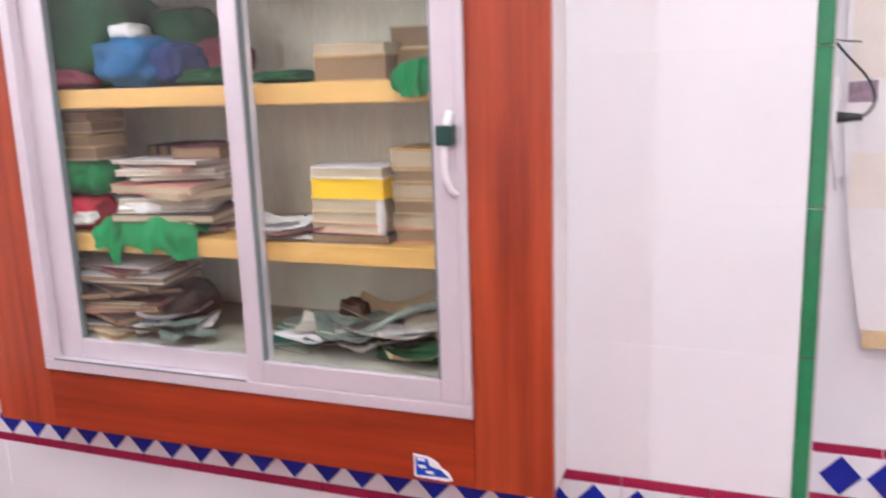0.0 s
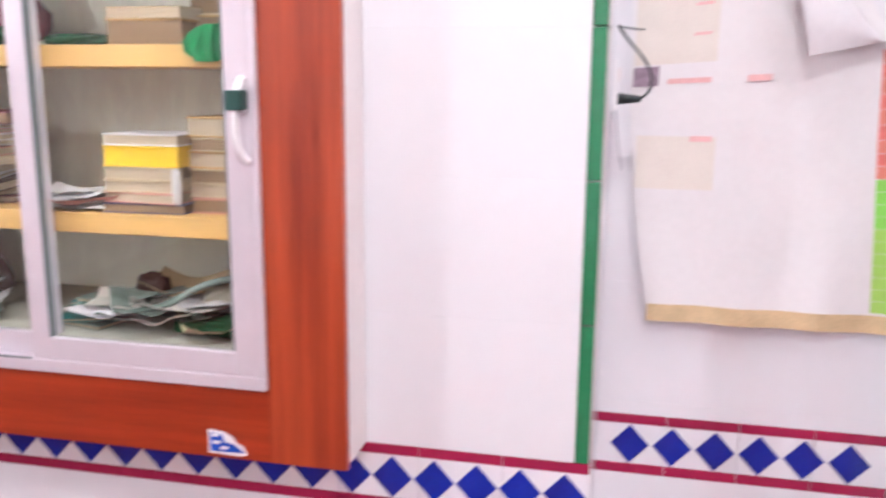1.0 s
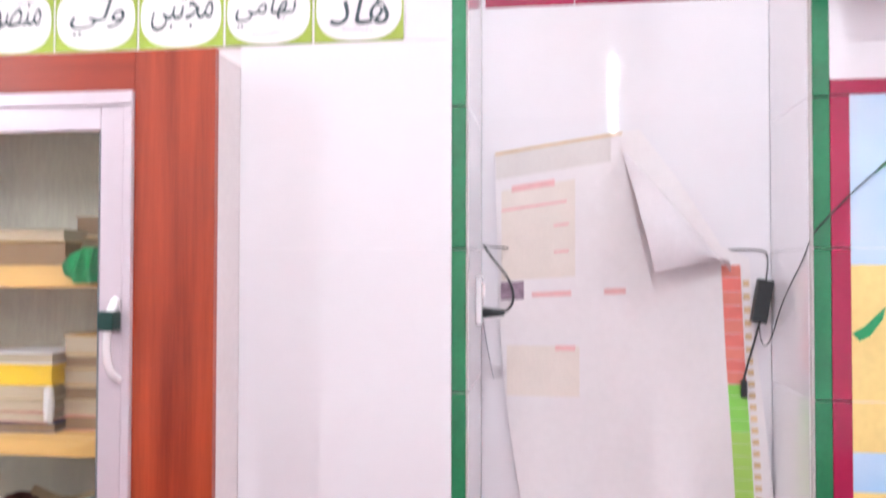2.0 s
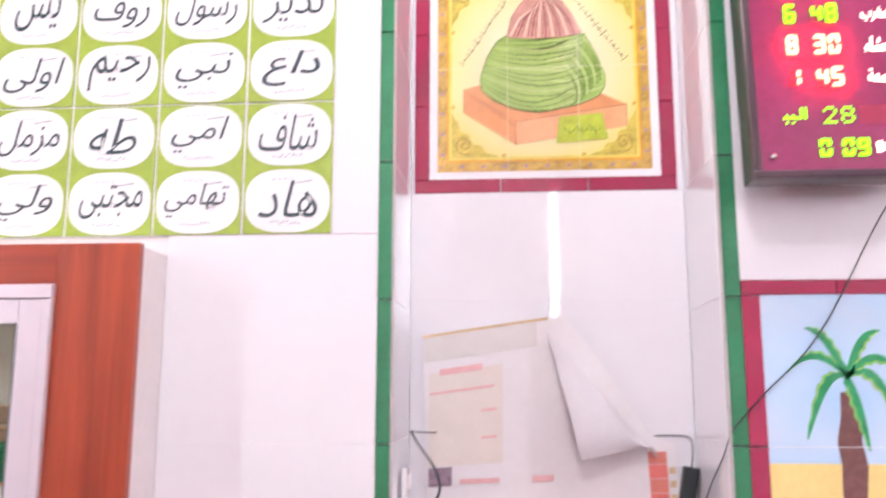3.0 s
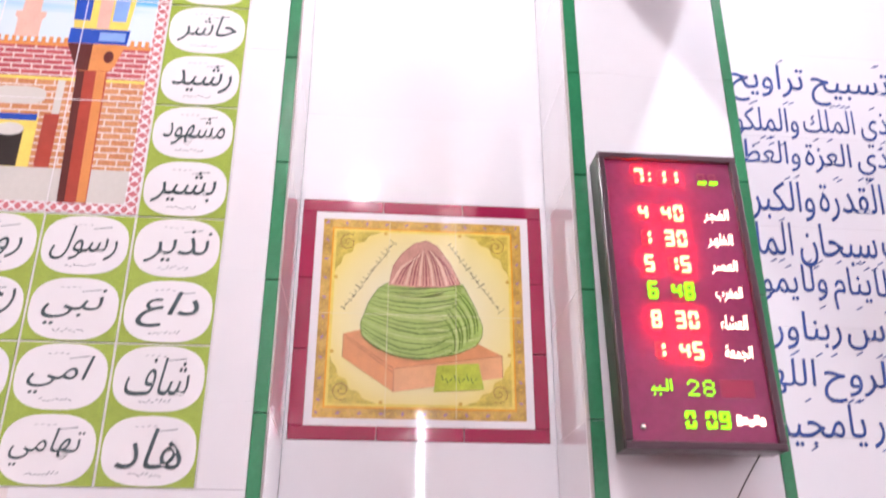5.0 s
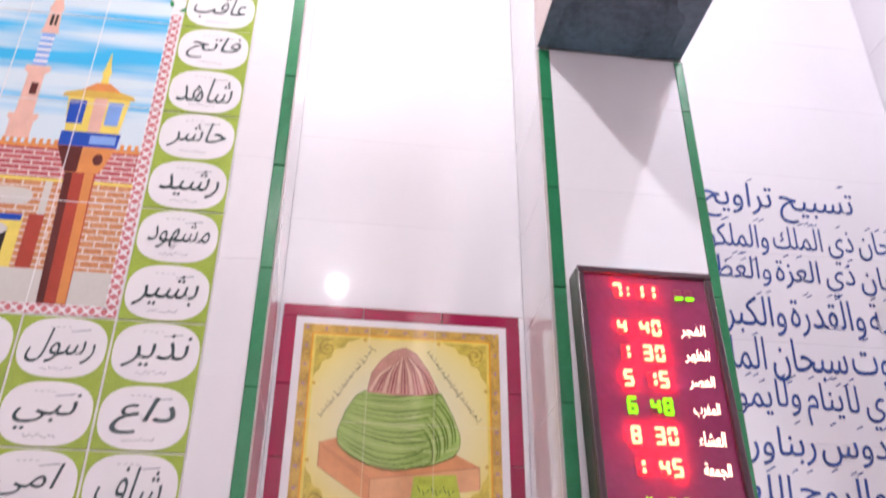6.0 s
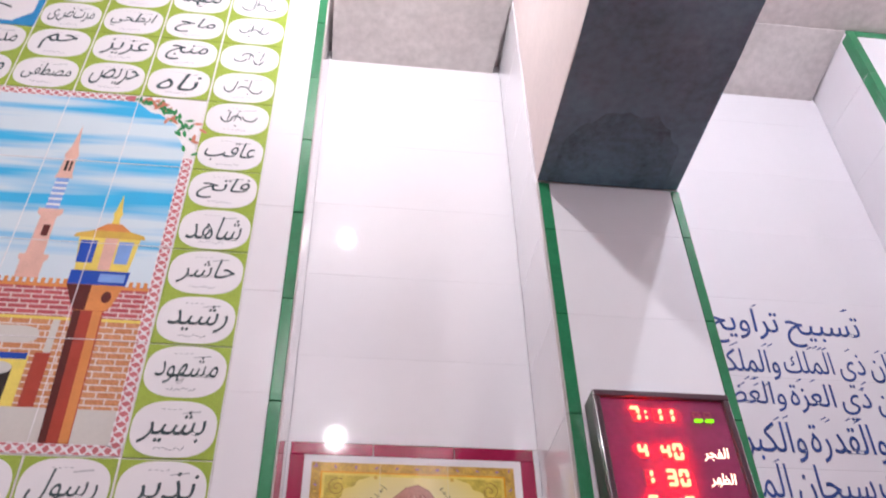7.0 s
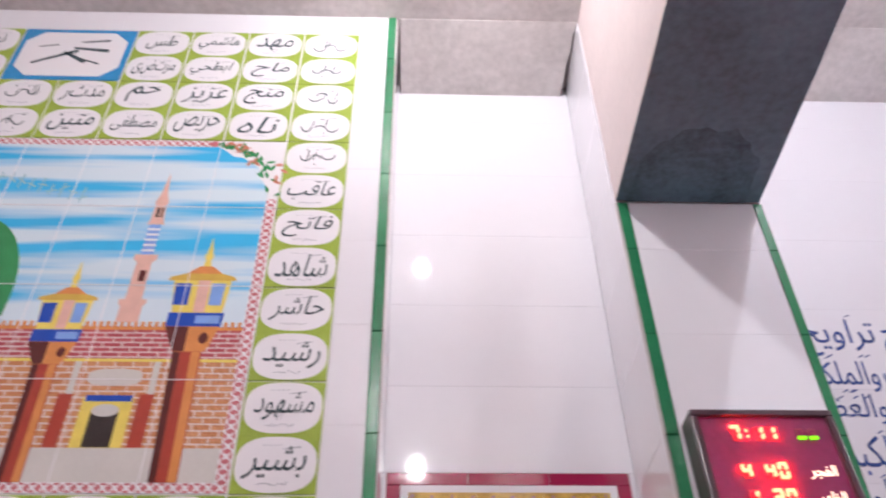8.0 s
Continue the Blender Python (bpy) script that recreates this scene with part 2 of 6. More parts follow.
def side_piece(name, x, y0, y1, z0, z1, material, parent, face=1, thick=0.0015):
    """A tile on a return wall, whose glazed side looks along x by face."""
    key = (name, face, round(y1 - y0, 4), round(z1 - z0, 4), material.name)
    if key not in SHARED:
        a, c, e, t = (y1 - y0) / 2, (z1 - z0) / 2, 0.0012, thick * face
        v = [(0, -a, -c), (0, a, -c), (0, a, c), (0, -a, c), (t, -a + e, -c + e), (t, a - e, -c + e), (t, a - e, c - e), (t, -a + e, c - e)]
        f = [(4, 5, 6, 7), (0, 1, 5, 4), (1, 2, 6, 5), (2, 3, 7, 6), (3, 0, 4, 7), (3, 2, 1, 0)]
        if face < 0:
            f = [q[::-1] for q in f]
        me = bpy.data.meshes.new(name)
        me.from_pydata(v, [], f)
        me.materials.append(material)
        SHARED[key] = me
    ob = new(name, SHARED[key])
    ob.parent = parent
    ob.location = (x, (y0 + y1) / 2, (z0 + z1) / 2)
    return ob


def flat(name, pts, y, material, parent, depth=0.0004, label="", holes=False):
    """A flat painted shape on a wall that looks towards -y: pts are (x, z)."""
    bm = bmesh.new()
    vs = [bm.verts.new((x, y, z)) for x, z in pts]
    f = bm.faces.new(vs)
    f.normal_update()
    bmesh.ops.triangulate(bm, faces=[f])
    r = bmesh.ops.extrude_face_region(bm, geom=bm.faces[:])
    bmesh.ops.translate(bm, verts=[g for g in r["geom"] if isinstance(g, bmesh.types.BMVert)], vec=(0, -depth, 0))
    return part(name, bm, material, parent, label)


def rect(x0, x1, z0, z1):
    return [(x0, z0), (x1, z0), (x1, z1), (x0, z1)]


def bar(name, x0, x1, z0, z1, y, material, parent, label=""):
    return flat(name, rect(x0, x1, z0, z1), y, material, parent, label=label)


def tube(name, pts, radius, material, parent=None, label="", sides=8):
    cu = bpy.data.curves.new(name, "CURVE")
    cu.dimensions, cu.bevel_depth, cu.bevel_resolution, cu.resolution_u = "3D", radius, 2, 6
    sp = cu.splines.new("NURBS")
    sp.points.add(len(pts) - 1)
    for p, q in zip(sp.points, pts):
        p.co = (*q, 1)
    sp.use_endpoint_u, sp.order_u = True, min(4, len(pts))
    tmp = new(name, cu)
    bpy.context.view_layer.update()
    me = bpy.data.meshes.new_from_object(tmp.evaluated_get(bpy.context.evaluated_depsgraph_get()))
    bpy.data.objects.remove(tmp)
    me.materials.clear()
    me.materials.append(material)
    for p in me.polygons:
        p.use_smooth = True
    ob = new(name, me)
    ob.parent = parent
    if label:
        tagged(ob, label=label)
    return ob


# Arabic letters: isolated code point and number of joined forms
FORMS = {"ا": (0xFE8D, 2), "ب": (0xFE8F, 4), "ة": (0xFE93, 2), "ت": (0xFE95, 4), "ج": (0xFE9D, 4), "ح": (0xFEA1, 4), "خ": (0xFEA5, 4), "د": (0xFEA9, 2), "ذ": (0xFEAB, 2),
         "ر": (0xFEAD, 2), "ز": (0xFEAF, 2), "س": (0xFEB1, 4), "ش": (0xFEB5, 4), "ص": (0xFEB9, 4), "ط": (0xFEC1, 4), "ظ": (0xFEC5, 4), "ع": (0xFEC9, 4), "غ": (0xFECD, 4),
         "ف": (0xFED1, 4), "ق": (0xFED5, 4), "ك": (0xFED9, 4), "ل": (0xFEDD, 4), "م": (0xFEE1, 4), "ن": (0xFEE5, 4), "ه": (0xFEE9, 4), "و": (0xFEED, 2), "ى": (0xFEEF, 2),
         "ي": (0xFEF1, 4), "ء": (0xFE80, 1), "ئ": (0xFE89, 4)}


def joined(text):
    """Arabic words in their joined forms, laid out from right to left."""
    out = []
    for i, c in enumerate(text):
        if c not in FORMS:
            out.append(c)
            continue
        code, n = FORMS[c]
        before = i > 0 and FORMS.get(text[i - 1], (0, 0))[1] == 4
        after = n == 4 and i + 1 < len(text) and text[i + 1] in FORMS and text[i + 1] != "ء"
        out.append(chr(code + (3 if before and after else 2 if after else 1 if before and n > 1 else 0)))
    return "".join(reversed(out))


def lettering(name, text, x, z, width, height, y, material, parent, bold=0.012, label="", shear=0.12, depth=0.004, span=False, relief=0.0007, round_edge=0.0):
    """Raised glazed words centred at x, z on a wall that looks towards -y."""
    best = None
    for off in (bold, 0.0, 0.008, 0.012, 0.016):
        cu = bpy.data.curves.new(name, "FONT")
        cu.body, cu.offset, cu.shear, cu.resolution_u, cu.extrude = text, off - round_edge, shear, 2, depth
        cu.bevel_depth, cu.bevel_resolution = round_edge, 0
        tmp = new(name, cu)
        bpy.context.view_layer.update()
        got = bpy.data.meshes.new_from_object(tmp.evaluated_get(bpy.context.evaluated_depsgraph_get()))
        bpy.data.objects.remove(tmp)
        face = sum(p.area for p in got.polygons if abs(p.normal.z) > 0.9) / (1 + 44 * off)
        if best is None or face > best[0] * 1.05:
            best = (face, got)
    me = best[1]
    v = np.array([p.co[:] for p in me.vertices])
    lo, hi = v.min(0), v.max(0)
    if span:
        # natural size: width and height are scales, z the base line, x the right end
        sx, sz, x, z = width, height, x - width * (hi[0] - lo[0]) / 2, z + height * (lo[1] + hi[1]) / 2
    else:
        sx = width / max(1e-6, hi[0] - lo[0])
        sz = height / max(1e-6, hi[1] - lo[1])
    for p, q in zip(me.vertices, v):
        p.co = (x + (q[0] - (lo[0] + hi[0]) / 2) * sx, y - relief * (q[2] - lo[2]) / max(1e-6, hi[2] - lo[2]), z + (q[1] - (lo[1] + hi[1]) / 2) * sz)
    me.materials.clear()
    me.materials.append(material)
    me.update()
    ob = new(name, me)
    ob.parent = parent
    if label:
        tagged(ob, label=label)
    return ob


def word_box(text, shear):
    """Natural width, lowest and highest point of a word."""
    cu = bpy.data.curves.new("word", "FONT")
    cu.body, cu.shear = text, shear
    tmp = new("word", cu)
    bpy.context.view_layer.update()
    b = [Vector(p) for p in tmp.bound_box]
    bpy.data.objects.remove(tmp)
    return max(p.x for p in b) - min(p.x for p in b), min(p.y for p in b), max(p.y for p in b)


def oval(cx, cz, a, b, n=2.7, k=28):
    pts = []
    for i in range(k):
        t = 2 * math.pi * i / k
        c, s = math.cos(t), math.sin(t)
        pts.append((cx + a * math.copysign(abs(c) ** (2 / n), c), cz + b * math.copysign(abs(s) ** (2 / n), s)))
    return pts


# ---- the large structure ----
ND = 0.32            # depth of the two recesses
XA, XP0, XP1, XR = 0.139, 0.846, 1.311, 2.235   # corners: left wall, pilaster, far pier
ROW, Z0 = 0.3113, 1.745 - 0.3113 * 6


def structure(name, dims, material, label, category):
    return tagged(box(name, dims, material), label, category, kind="structure")


floor = structure("floor", (-3.4, 4.4, -5.0, 0.6, -0.12, 0.0), CARPET, "dark red carpeted floor of the prayer hall", "floor")
bm = bmesh.new()
for d in ((-3.4, -1.9195, 0.008, 0.6, 0.0, CEIL), (-0.4355, XA, 0.008, 0.6, 0.0, CEIL), (-1.9195, -0.4355, 0.008, 0.6, 0.0, 0.699), (-1.9195, -0.4355, 0.008, 0.6, 1.841, CEIL), (-1.9195, -0.4355, 0.313, 0.6, 0.699, 1.841)):
    add_box(bm, *d)
wall_a = tagged(part("wall_1", bm, PLASTER, None), "white tiled wall that carries the cupboard and calligraphy", "wall", kind="structure")
wall_n = structure("wall_2", (XA, XP0, ND + 0.006, 0.6, 0.0, CEIL), GROUT, "white tiled back of a shallow recess", "wall")
wall_p = structure("wall_3", (XP0, XP1, 0.008, 0.6, 0.0, CEIL), GROUT, "white tiled pilaster edged with green tiles", "wall")
wall_w = structure("wall_4", (XP1, XR, ND + 0.006, 0.6, 0.0, CEIL), GROUT, "white tiled recess wall with blue lettering", "wall")
wall_r = structure("wall_5", (XR, 4.4, 0.008, 0.6, 0.0, CEIL), GROUT, "white tiled pier edged with green tiles", "wall")
structure("wall_6", (-3.6, -3.4, -5.0, 0.6, 0.0, CEIL), PLASTER, "white plastered side wall", "wall")
structure("wall_7", (4.4, 4.6, -5.0, 0.6, 0.0, CEIL), PLASTER, "white plastered side wall", "wall")
structure("wall_8", (-3.6, 4.6, -5.2, -5.0, 0.0, CEIL), PLASTER, "white plastered back wall", "wall")
# ceiling: a slab with the plaster drawn down a little over each recess
bm = bmesh.new()
add_box(bm, -3.6, 4.6, -5.2, 0.6, CEIL, CEIL + 0.15)
for xa, xb in ((XA + 0.012, XP0 - 0.036), (XP1 + 0.003, XR - 0.02)):
    n = 14
    lo = []
    for i in range(n + 1):
        f = i / n
        wob = 0.006 * noise.noise((xb * 7, f * 9, 1.3))
        lo.append((xb + (0.035 * (1 - f) if xb < 1 else 0.02 * (1 - f)) + wob, 0.002 + f * (ND - 0.002), CEIL - 0.004 - f * 0.062))
    left = [bm.verts.new((xa, p[1], p[2])) for p in lo]
    right = [bm.verts.new(p) for p in lo]
    lt = [bm.verts.new((xa, p[1], CEIL - 0.001)) for p in lo]
    rt = [bm.verts.new((p[0], p[1], CEIL - 0.001)) for p in lo]
    for i in range(n):
        bm.faces.new((left[i], right[i], right[i + 1], left[i + 1]))
        bm.faces.new((lt[i], left[i], left[i + 1], lt[i + 1]))
        bm.faces.new((right[i], rt[i], rt[i + 1], right[i + 1]))
    bm.faces.new((left[0], lt[0], rt[0], right[0]))
tagged(part("ceiling", bm, CEMENT, None), "rough grey cement ceiling", "ceiling", kind="structure")
# ceiling beam that runs from the pilaster over the hall
BX0, BX1, BZ = XP0, 1.306, 3.502
beam = thing("beam", "concrete ceiling beam with a dark underside and pinkish painted sides", "beam", kind="structure")
bm = bmesh.new()
add_box(bm, BX0 + 0.002, BX1, -4.99, 0.004, BZ + 0.003, CEIL - 0.002, bevel=0.006)
part("beam_core", bm, PINK_PAINT, beam)
# underside as a separate sheet, darker and bluer than the sides
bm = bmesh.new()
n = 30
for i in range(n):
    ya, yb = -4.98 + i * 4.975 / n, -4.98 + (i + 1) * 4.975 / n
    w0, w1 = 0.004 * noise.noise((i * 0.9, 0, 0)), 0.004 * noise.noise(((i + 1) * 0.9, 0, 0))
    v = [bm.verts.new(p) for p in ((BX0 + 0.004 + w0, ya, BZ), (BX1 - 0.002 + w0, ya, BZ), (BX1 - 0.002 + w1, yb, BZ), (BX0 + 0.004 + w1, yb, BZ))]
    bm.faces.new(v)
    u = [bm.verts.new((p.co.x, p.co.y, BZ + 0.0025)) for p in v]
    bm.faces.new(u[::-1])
part("beam_soffit", bm, BEAM_GREY, beam, "dark blue-grey underside")
# half-round darker patch where the underside meets the pilaster
bm = bmesh.new()
pts = []
for i in range(28):
    t = math.pi * i / 27
    r = 1 + 0.12 * noise.noise((i * 0.45, 2.0, 0))
    pts.append(bm.verts.new((1.07 + 0.19 * r * math.cos(t), -0.004 - 0.30 * math.sin(t) ** 0.6 * r, BZ - 0.0015)))
f = bm.faces.new(pts[::-1])
part("damp_patch", bm, mat("darker_blue_grey", (0.075, 0.14, 0.185), 0.7, var=0.55, scale=5), beam, "darker patch on the underside next to the pilaster")


def tile_field(parent, x0, x1, y, z0, z1, width, xstart, rows_from=Z0, skip=()):
    """White glazed tiles over a stretch of wall, cut at its edges and round the skipped rectangles."""
    zs = [z0] + [rows_from + i * ROW for i in range(-2, 18) if z0 + 0.01 < rows_from + i * ROW < z1 - 0.01] + [z1]
    xs = [x0] + [xstart + i * width for i in range(-12, 14) if x0 + 0.01 < xstart + i * width < x1 - 0.01] + [x1]
    box("grout_bed", (x0 + 0.0002, x1 - 0.0002, y + 0.0008, y + 0.0086, z0 + 0.0002, z1 - 0.0002), GROUT, parent)
    for za, zb in zip(zs, zs[1:]):
        for xa, xb in zip(xs, xs[1:]):
            if any(xa >= s[0] - 0.01 and xb <= s[1] + 0.01 and za >= s[2] - 0.01 and zb <= s[3] + 0.01 for s in skip):
                continue
            piece("tile", xa + 0.0003, xb - 0.0003, y, y + 0.009, za + 0.0004, zb - 0.0004, WHITE, parent, 0.0006)


def strip_v(parent, x0, x1, y, z0, z1, material, rows_from=Z0):
    zs = [z0] + [rows_from + i * ROW for i in range(-2, 18) if z0 + 0.02 < rows_from + i * ROW < z1 - 0.02] + [z1]
    for za, zb in zip(zs, zs[1:]):
        piece("edge_tile", x0, x1, y, y + 0.011, za + 0.0012, zb - 0.0012, material, parent)


def strip_h(parent, x0, x1, y, z0, z1, material, length=0.2):
    n = max(1, round((x1 - x0) / length))
    for i in range(n):
        a, b = x0 + (x1 - x0) * i / n, x0 + (x1 - x0) * (i + 1) / n
        piece("edge_tile", a + 0.001, b - 0.001, y, y + 0.010, z0, z1, material, parent)


def diamond_band(parent, x0, x1, y, first, pitch=0.1):
    """White band with cobalt diamonds between two maroon lines."""
    strip_h(parent, x0, x1, y, 0.468, 0.492, MAROON)
    strip_h(parent, x0, x1, y, 0.332, 0.357, MAROON)
    n = max(1, round((x1 - x0) / 0.2))
    for i in range(n):
        a, b = x0 + (x1 - x0) * i / n, x0 + (x1 - x0) * (i + 1) / n
        piece("border_tile", a + 0.0007, b - 0.0007, y + 0.0015, y + 0.010, 0.358, 0.467, WHITE, parent)
    if "diamond" not in SHARED:
        me = bpy.data.meshes.new("diamond")
        a, c, t = 0.0485, 0.0525, 0.0016
        v = [(-a, 0, 0), (0, 0, -c), (a, 0, 0), (0, 0, c), (-a + 0.001, -t, 0), (0, -t, -c + 0.001), (a - 0.001, -t, 0), (0, -t, c - 0.001)]
        me.from_pydata(v, [], [(4, 5, 6, 7), (0, 1, 5, 4), (1, 2, 6, 5), (2, 3, 7, 6), (3, 0, 4, 7)])
        me.materials.append(BLUE)
        SHARED["diamond"] = me
    x = first
    while x < x1 - 0.03:
        ob = new("diamond", SHARED["diamond"])
        ob.parent, ob.location = parent, (x, y + 0.0014, 0.412)
        x += pitch


# ---- calligraphy panel of paired name tiles ----
PX, PZ, ZP = 0.2085, 0.1557, 1.893
panel = thing("calligraphy_panel", "glazed tile panel of white ovals with dark calligraphy on lime green", "tile panel")


def name_tile_mesh():
    bm = bmesh.new()
    add_box(bm, -PX / 2 + 0.0032, PX / 2 - 0.0032, -0.002, 0.007, -PZ + 0.0022, PZ - 0.0022, index=0)
    for cz in (-PZ / 2, PZ / 2):
        ring = [bm.verts.new((x, -0.0028, z)) for x, z in oval(0, cz, 0.0975, 0.0735, 2.65, 36)]
        f = bm.faces.new(ring)
        f.material_index = 1
    bm.normal_update()
    for f in bm.faces:
        if f.material_index == 1 and f.normal.y > 0:
            f.normal_flip()
    me = bpy.data.meshes.new("tile")
    bm.to_mesh(me)
    bm.free()
    me.materials.append(LIME)
    me.materials.append(OVAL)
    return me


NAME_TILE = name_tile_mesh()
WORDS = {}
for column, top, words in ((0, 10, "عاقب فاتح شاهد حاشر رشيد مشهود بشير نذير داع شاف هاد"), (1, 15, "مهد ماح منج ناه"), (1, 3, "رسول نبي امي تهامي"), (2, 15, "هاشمي ابطحي عزيز حريص"), (2, 3, "روف رحيم طه مجتبى"),
                           (3, 15, "طس مرتضى حم مصطفى"), (3, 3, "يس اولى مزمل ولي"), (4, 13, "مدثر متين"), (4, 3, "مصدق طيب ناصر منصور")):
    for down, word in enumerate(words.split()):
        WORDS[(column, top - down)] = word
rng = random.Random(5)


def stroke_bm(bm, x0, z0, x1, z1, w, y):
    """A flat bar from one point to another."""
    d = Vector((x1 - x0, 0, z1 - z0))
    nrm = Vector((-d.z, 0, d.x)).normalized() * w / 2
    a, b = Vector((x0, y, z0)), Vector((x1, y, z1))
    bm.faces.new([bm.verts.new(p) for p in (a - nrm * 0.6, b - nrm, b + nrm, a + nrm * 0.6)])


def name_tile(col, pair):
    x, z = -PX * (col + 0.5), ZP + PZ * (2 * pair + 1)
    ob = new("tile", NAME_TILE)
    ob.parent, ob.location = panel, (x, 0, z)
    for k in (0, 1):
        row = 2 * pair + k
        cz = z + (k - 0.5) * PZ
        word = WORDS.get((col, row))
        if word:
            tall = 0.086 if len(word) < 5 else 0.080
            lt = lettering("lettering", joined(word), x + rng.uniform(-0.004, 0.004), cz + 0.004, min(0.150, 0.066 + 0.0235 * len(word)), tall, -0.0029, INK, None, bold=-0.003, shear=0.30, relief=0.0014, round_edge=0.003)
        else:
            bm = bmesh.new()
            for i in range(3):
                a, q = -0.058 + 0.036 * i + rng.uniform(-0.006, 0.006), rng.uniform(-0.016, 0.014)
                w, h = rng.uniform(0.030, 0.046), rng.uniform(0.014, 0.028)
                pts = [(x + a + w * (0.5 - 0.5 * math.cos(math.pi * k / 6)), cz + q - h * math.sin(math.pi * k / 6) * (1 if i != 1 else -0.8)) for k in range(7)]
                for k, (p0, p1) in enumerate(zip(pts, pts[1:])):
                    stroke_bm(bm, *p0, *p1, 0.0036 + 0.0046 * math.sin(math.pi * (k + 0.5) / 6), -0.0034 - 0.00003 * i)
            for i in range(2):
                a = rng.uniform(-0.04, 0.045)
                stroke_bm(bm, x + a, cz - 0.012, x + a + rng.uniform(0.0, 0.010), cz + rng.uniform(0.026, 0.040), 0.0048, -0.0036)
            for i in range(3):
                a, q = rng.uniform(-0.05, 0.05), rng.choice((-0.034, 0.036))
                stroke_bm(bm, x + a, cz + q, x + a + 0.006, cz + q + 0.003, 0.0055, -0.0036)
            lt = part("lettering", bm, INK, None)
        tagged(lt, kind="stuff")
        lt.parent = ob
        lt.matrix_parent_inverse = Matrix.Translation((-x, 0, -z))
        bm = bmesh.new()
        for i in range(8):
            a = -0.038 + 0.0088 * i
            stroke_bm(bm, x + a, cz - 0.052 + rng.uniform(-0.004, 0.004), x + a + 0.007, cz - 0.051 + rng.uniform(-0.004, 0.006), 0.0026, -0.0032)
        for i in range(4):
            a = -0.036 + 0.013 * i
            stroke_bm(bm, x + a, cz + 0.050, x + a + 0.007, cz + 0.051 + rng.uniform(-0.002, 0.002), 0.002, -0.0032)
        stroke_bm(bm, x + 0.012, cz + 0.040, x + 0.055, cz + 0.046, 0.003, -0.0032)
        sm = tagged(part("small_print", bm, PALE_INK, ob), kind="stuff")
        sm.matrix_parent_inverse = Matrix.Translation((-x, 0, -z))


COLS = 9
for col in range(COLS):
    for pair in range(8):
        if col > 0 and 2 <= pair <= 5:
            continue
        if col in (4, 5) and pair == 7:
            continue
        name_tile(col, pair)
# larger heading tile with an azure border
hx0, hx1, hz0, hz1 = -PX * 6 + 0.003, -PX * 4 - 0.003, ZP + PZ * 14 + 0.003, ZP + PZ * 16 - 0.003
head = box("heading_tile", (hx0, hx1, -0.002, 0.007, hz0, hz1), P_HEAD, panel)
c = 0.055
flat("heading_field", [(hx0 + 0.02 + c, hz0 + 0.02), (hx1 - 0.02 - c, hz0 + 0.02), (hx1 - 0.02, hz0 + 0.02 + c), (hx1 - 0.02, hz1 - 0.02 - c), (hx1 - 0.02 - c, hz1 - 0.02),
                       (hx0 + 0.02 + c, hz1 - 0.02), (hx0 + 0.02, hz1 - 0.02 - c), (hx0 + 0.02, hz0 + 0.02 + c)], -0.0022, OVAL, head)
bm = bmesh.new()
hm, hz = (hx0 + hx1) / 2, (hz0 + hz1) / 2
for a in ((-0.13, -0.06, 0.02, 0.02, 0.018), (0.0, 0.035, 0.13, 0.02, 0.02), (-0.03, 0.01, 0.06, -0.05, 0.02), (0.02, 0.07, 0.12, 0.085, 0.013), (-0.13, 0.04, -0.06, 0.055, 0.008), (0.04, -0.03, 0.11, -0.06, 0.010)):
    stroke_bm(bm, hm + a[0], hz + a[1], hm + a[2], hz + a[3], a[4], -0.0034)
part("lettering", bm, INK, head)
box("joint_backing", (-PX * COLS, 0.0, 0.0015, 0.0075, ZP, ZP + PZ * 16), OVAL, panel, label="white grout between the tiles")

# ---- mosque mural ----
mural = thing("tile_mural", "painted tile mural of a brick mosque with minarets", "tile mural")
MX1, MX0, MZ0, MZ1 = -PX - 0.002, -PX * 9 + 0.002, ZP + PZ * 4 + 0.002, ZP + PZ * 12 - 0.002
for i in range(8):
    for j in range(4):
        piece("tile", MX1 - (i + 1) * PX + 0.003, MX1 - i * PX - 0.001, -0.001, 0.0012, MZ0 + j * 2 * PZ + 0.001, min(MZ1, MZ0 + (j + 1) * 2 * PZ) - 0.001, OVAL, mural)
ix0, ix1, iz0, iz1 = MX0 + 0.03, MX1 - 0.03, MZ0 + 0.028, MZ1 - 0.03
L = [-0.0012 - 0.00028 * i for i in range(12)]
sky_pts = [(ix0, 2.998), (ix1, 2.998), (ix1, iz1 - 0.20), (ix1 - 0.035, iz1 - 0.14), (ix1 - 0.04, iz1 - 0.10), (ix1 - 0.10, iz1 - 0.05), (ix1 - 0.13, iz1 - 0.045), (ix1 - 0.18, iz1), (ix0, iz1)]
flat("sky", sky_pts, L[0], SKY, mural)
flat("courtyard", rect(ix0, ix1, iz0, 2.635), L[0], P_GREY, mural)
flat("lower_brickwork", rect(ix0, ix1, 2.635, 2.886), L[0], BRICK_TAN, mural)
flat("upper_brickwork", rect(ix0, ix1, 2.886, 2.998), L[0], BRICK_RED, mural)
flat("cornice", rect(ix0, ix1, 2.884, 2.893), L[1], P_YELLOW, mural)
bm = bmesh.new()
x = ix1 - 0.006
while x > ix0 + 0.02:
    if not (-0.45 < x < -0.295):
        add_box(bm, x - 0.010, x, L[2], L[1], 2.996, 3.014)
    x -= 0.0185
add_box(bm, ix0, ix1, L[2], L[1], 2.986, 2.996)
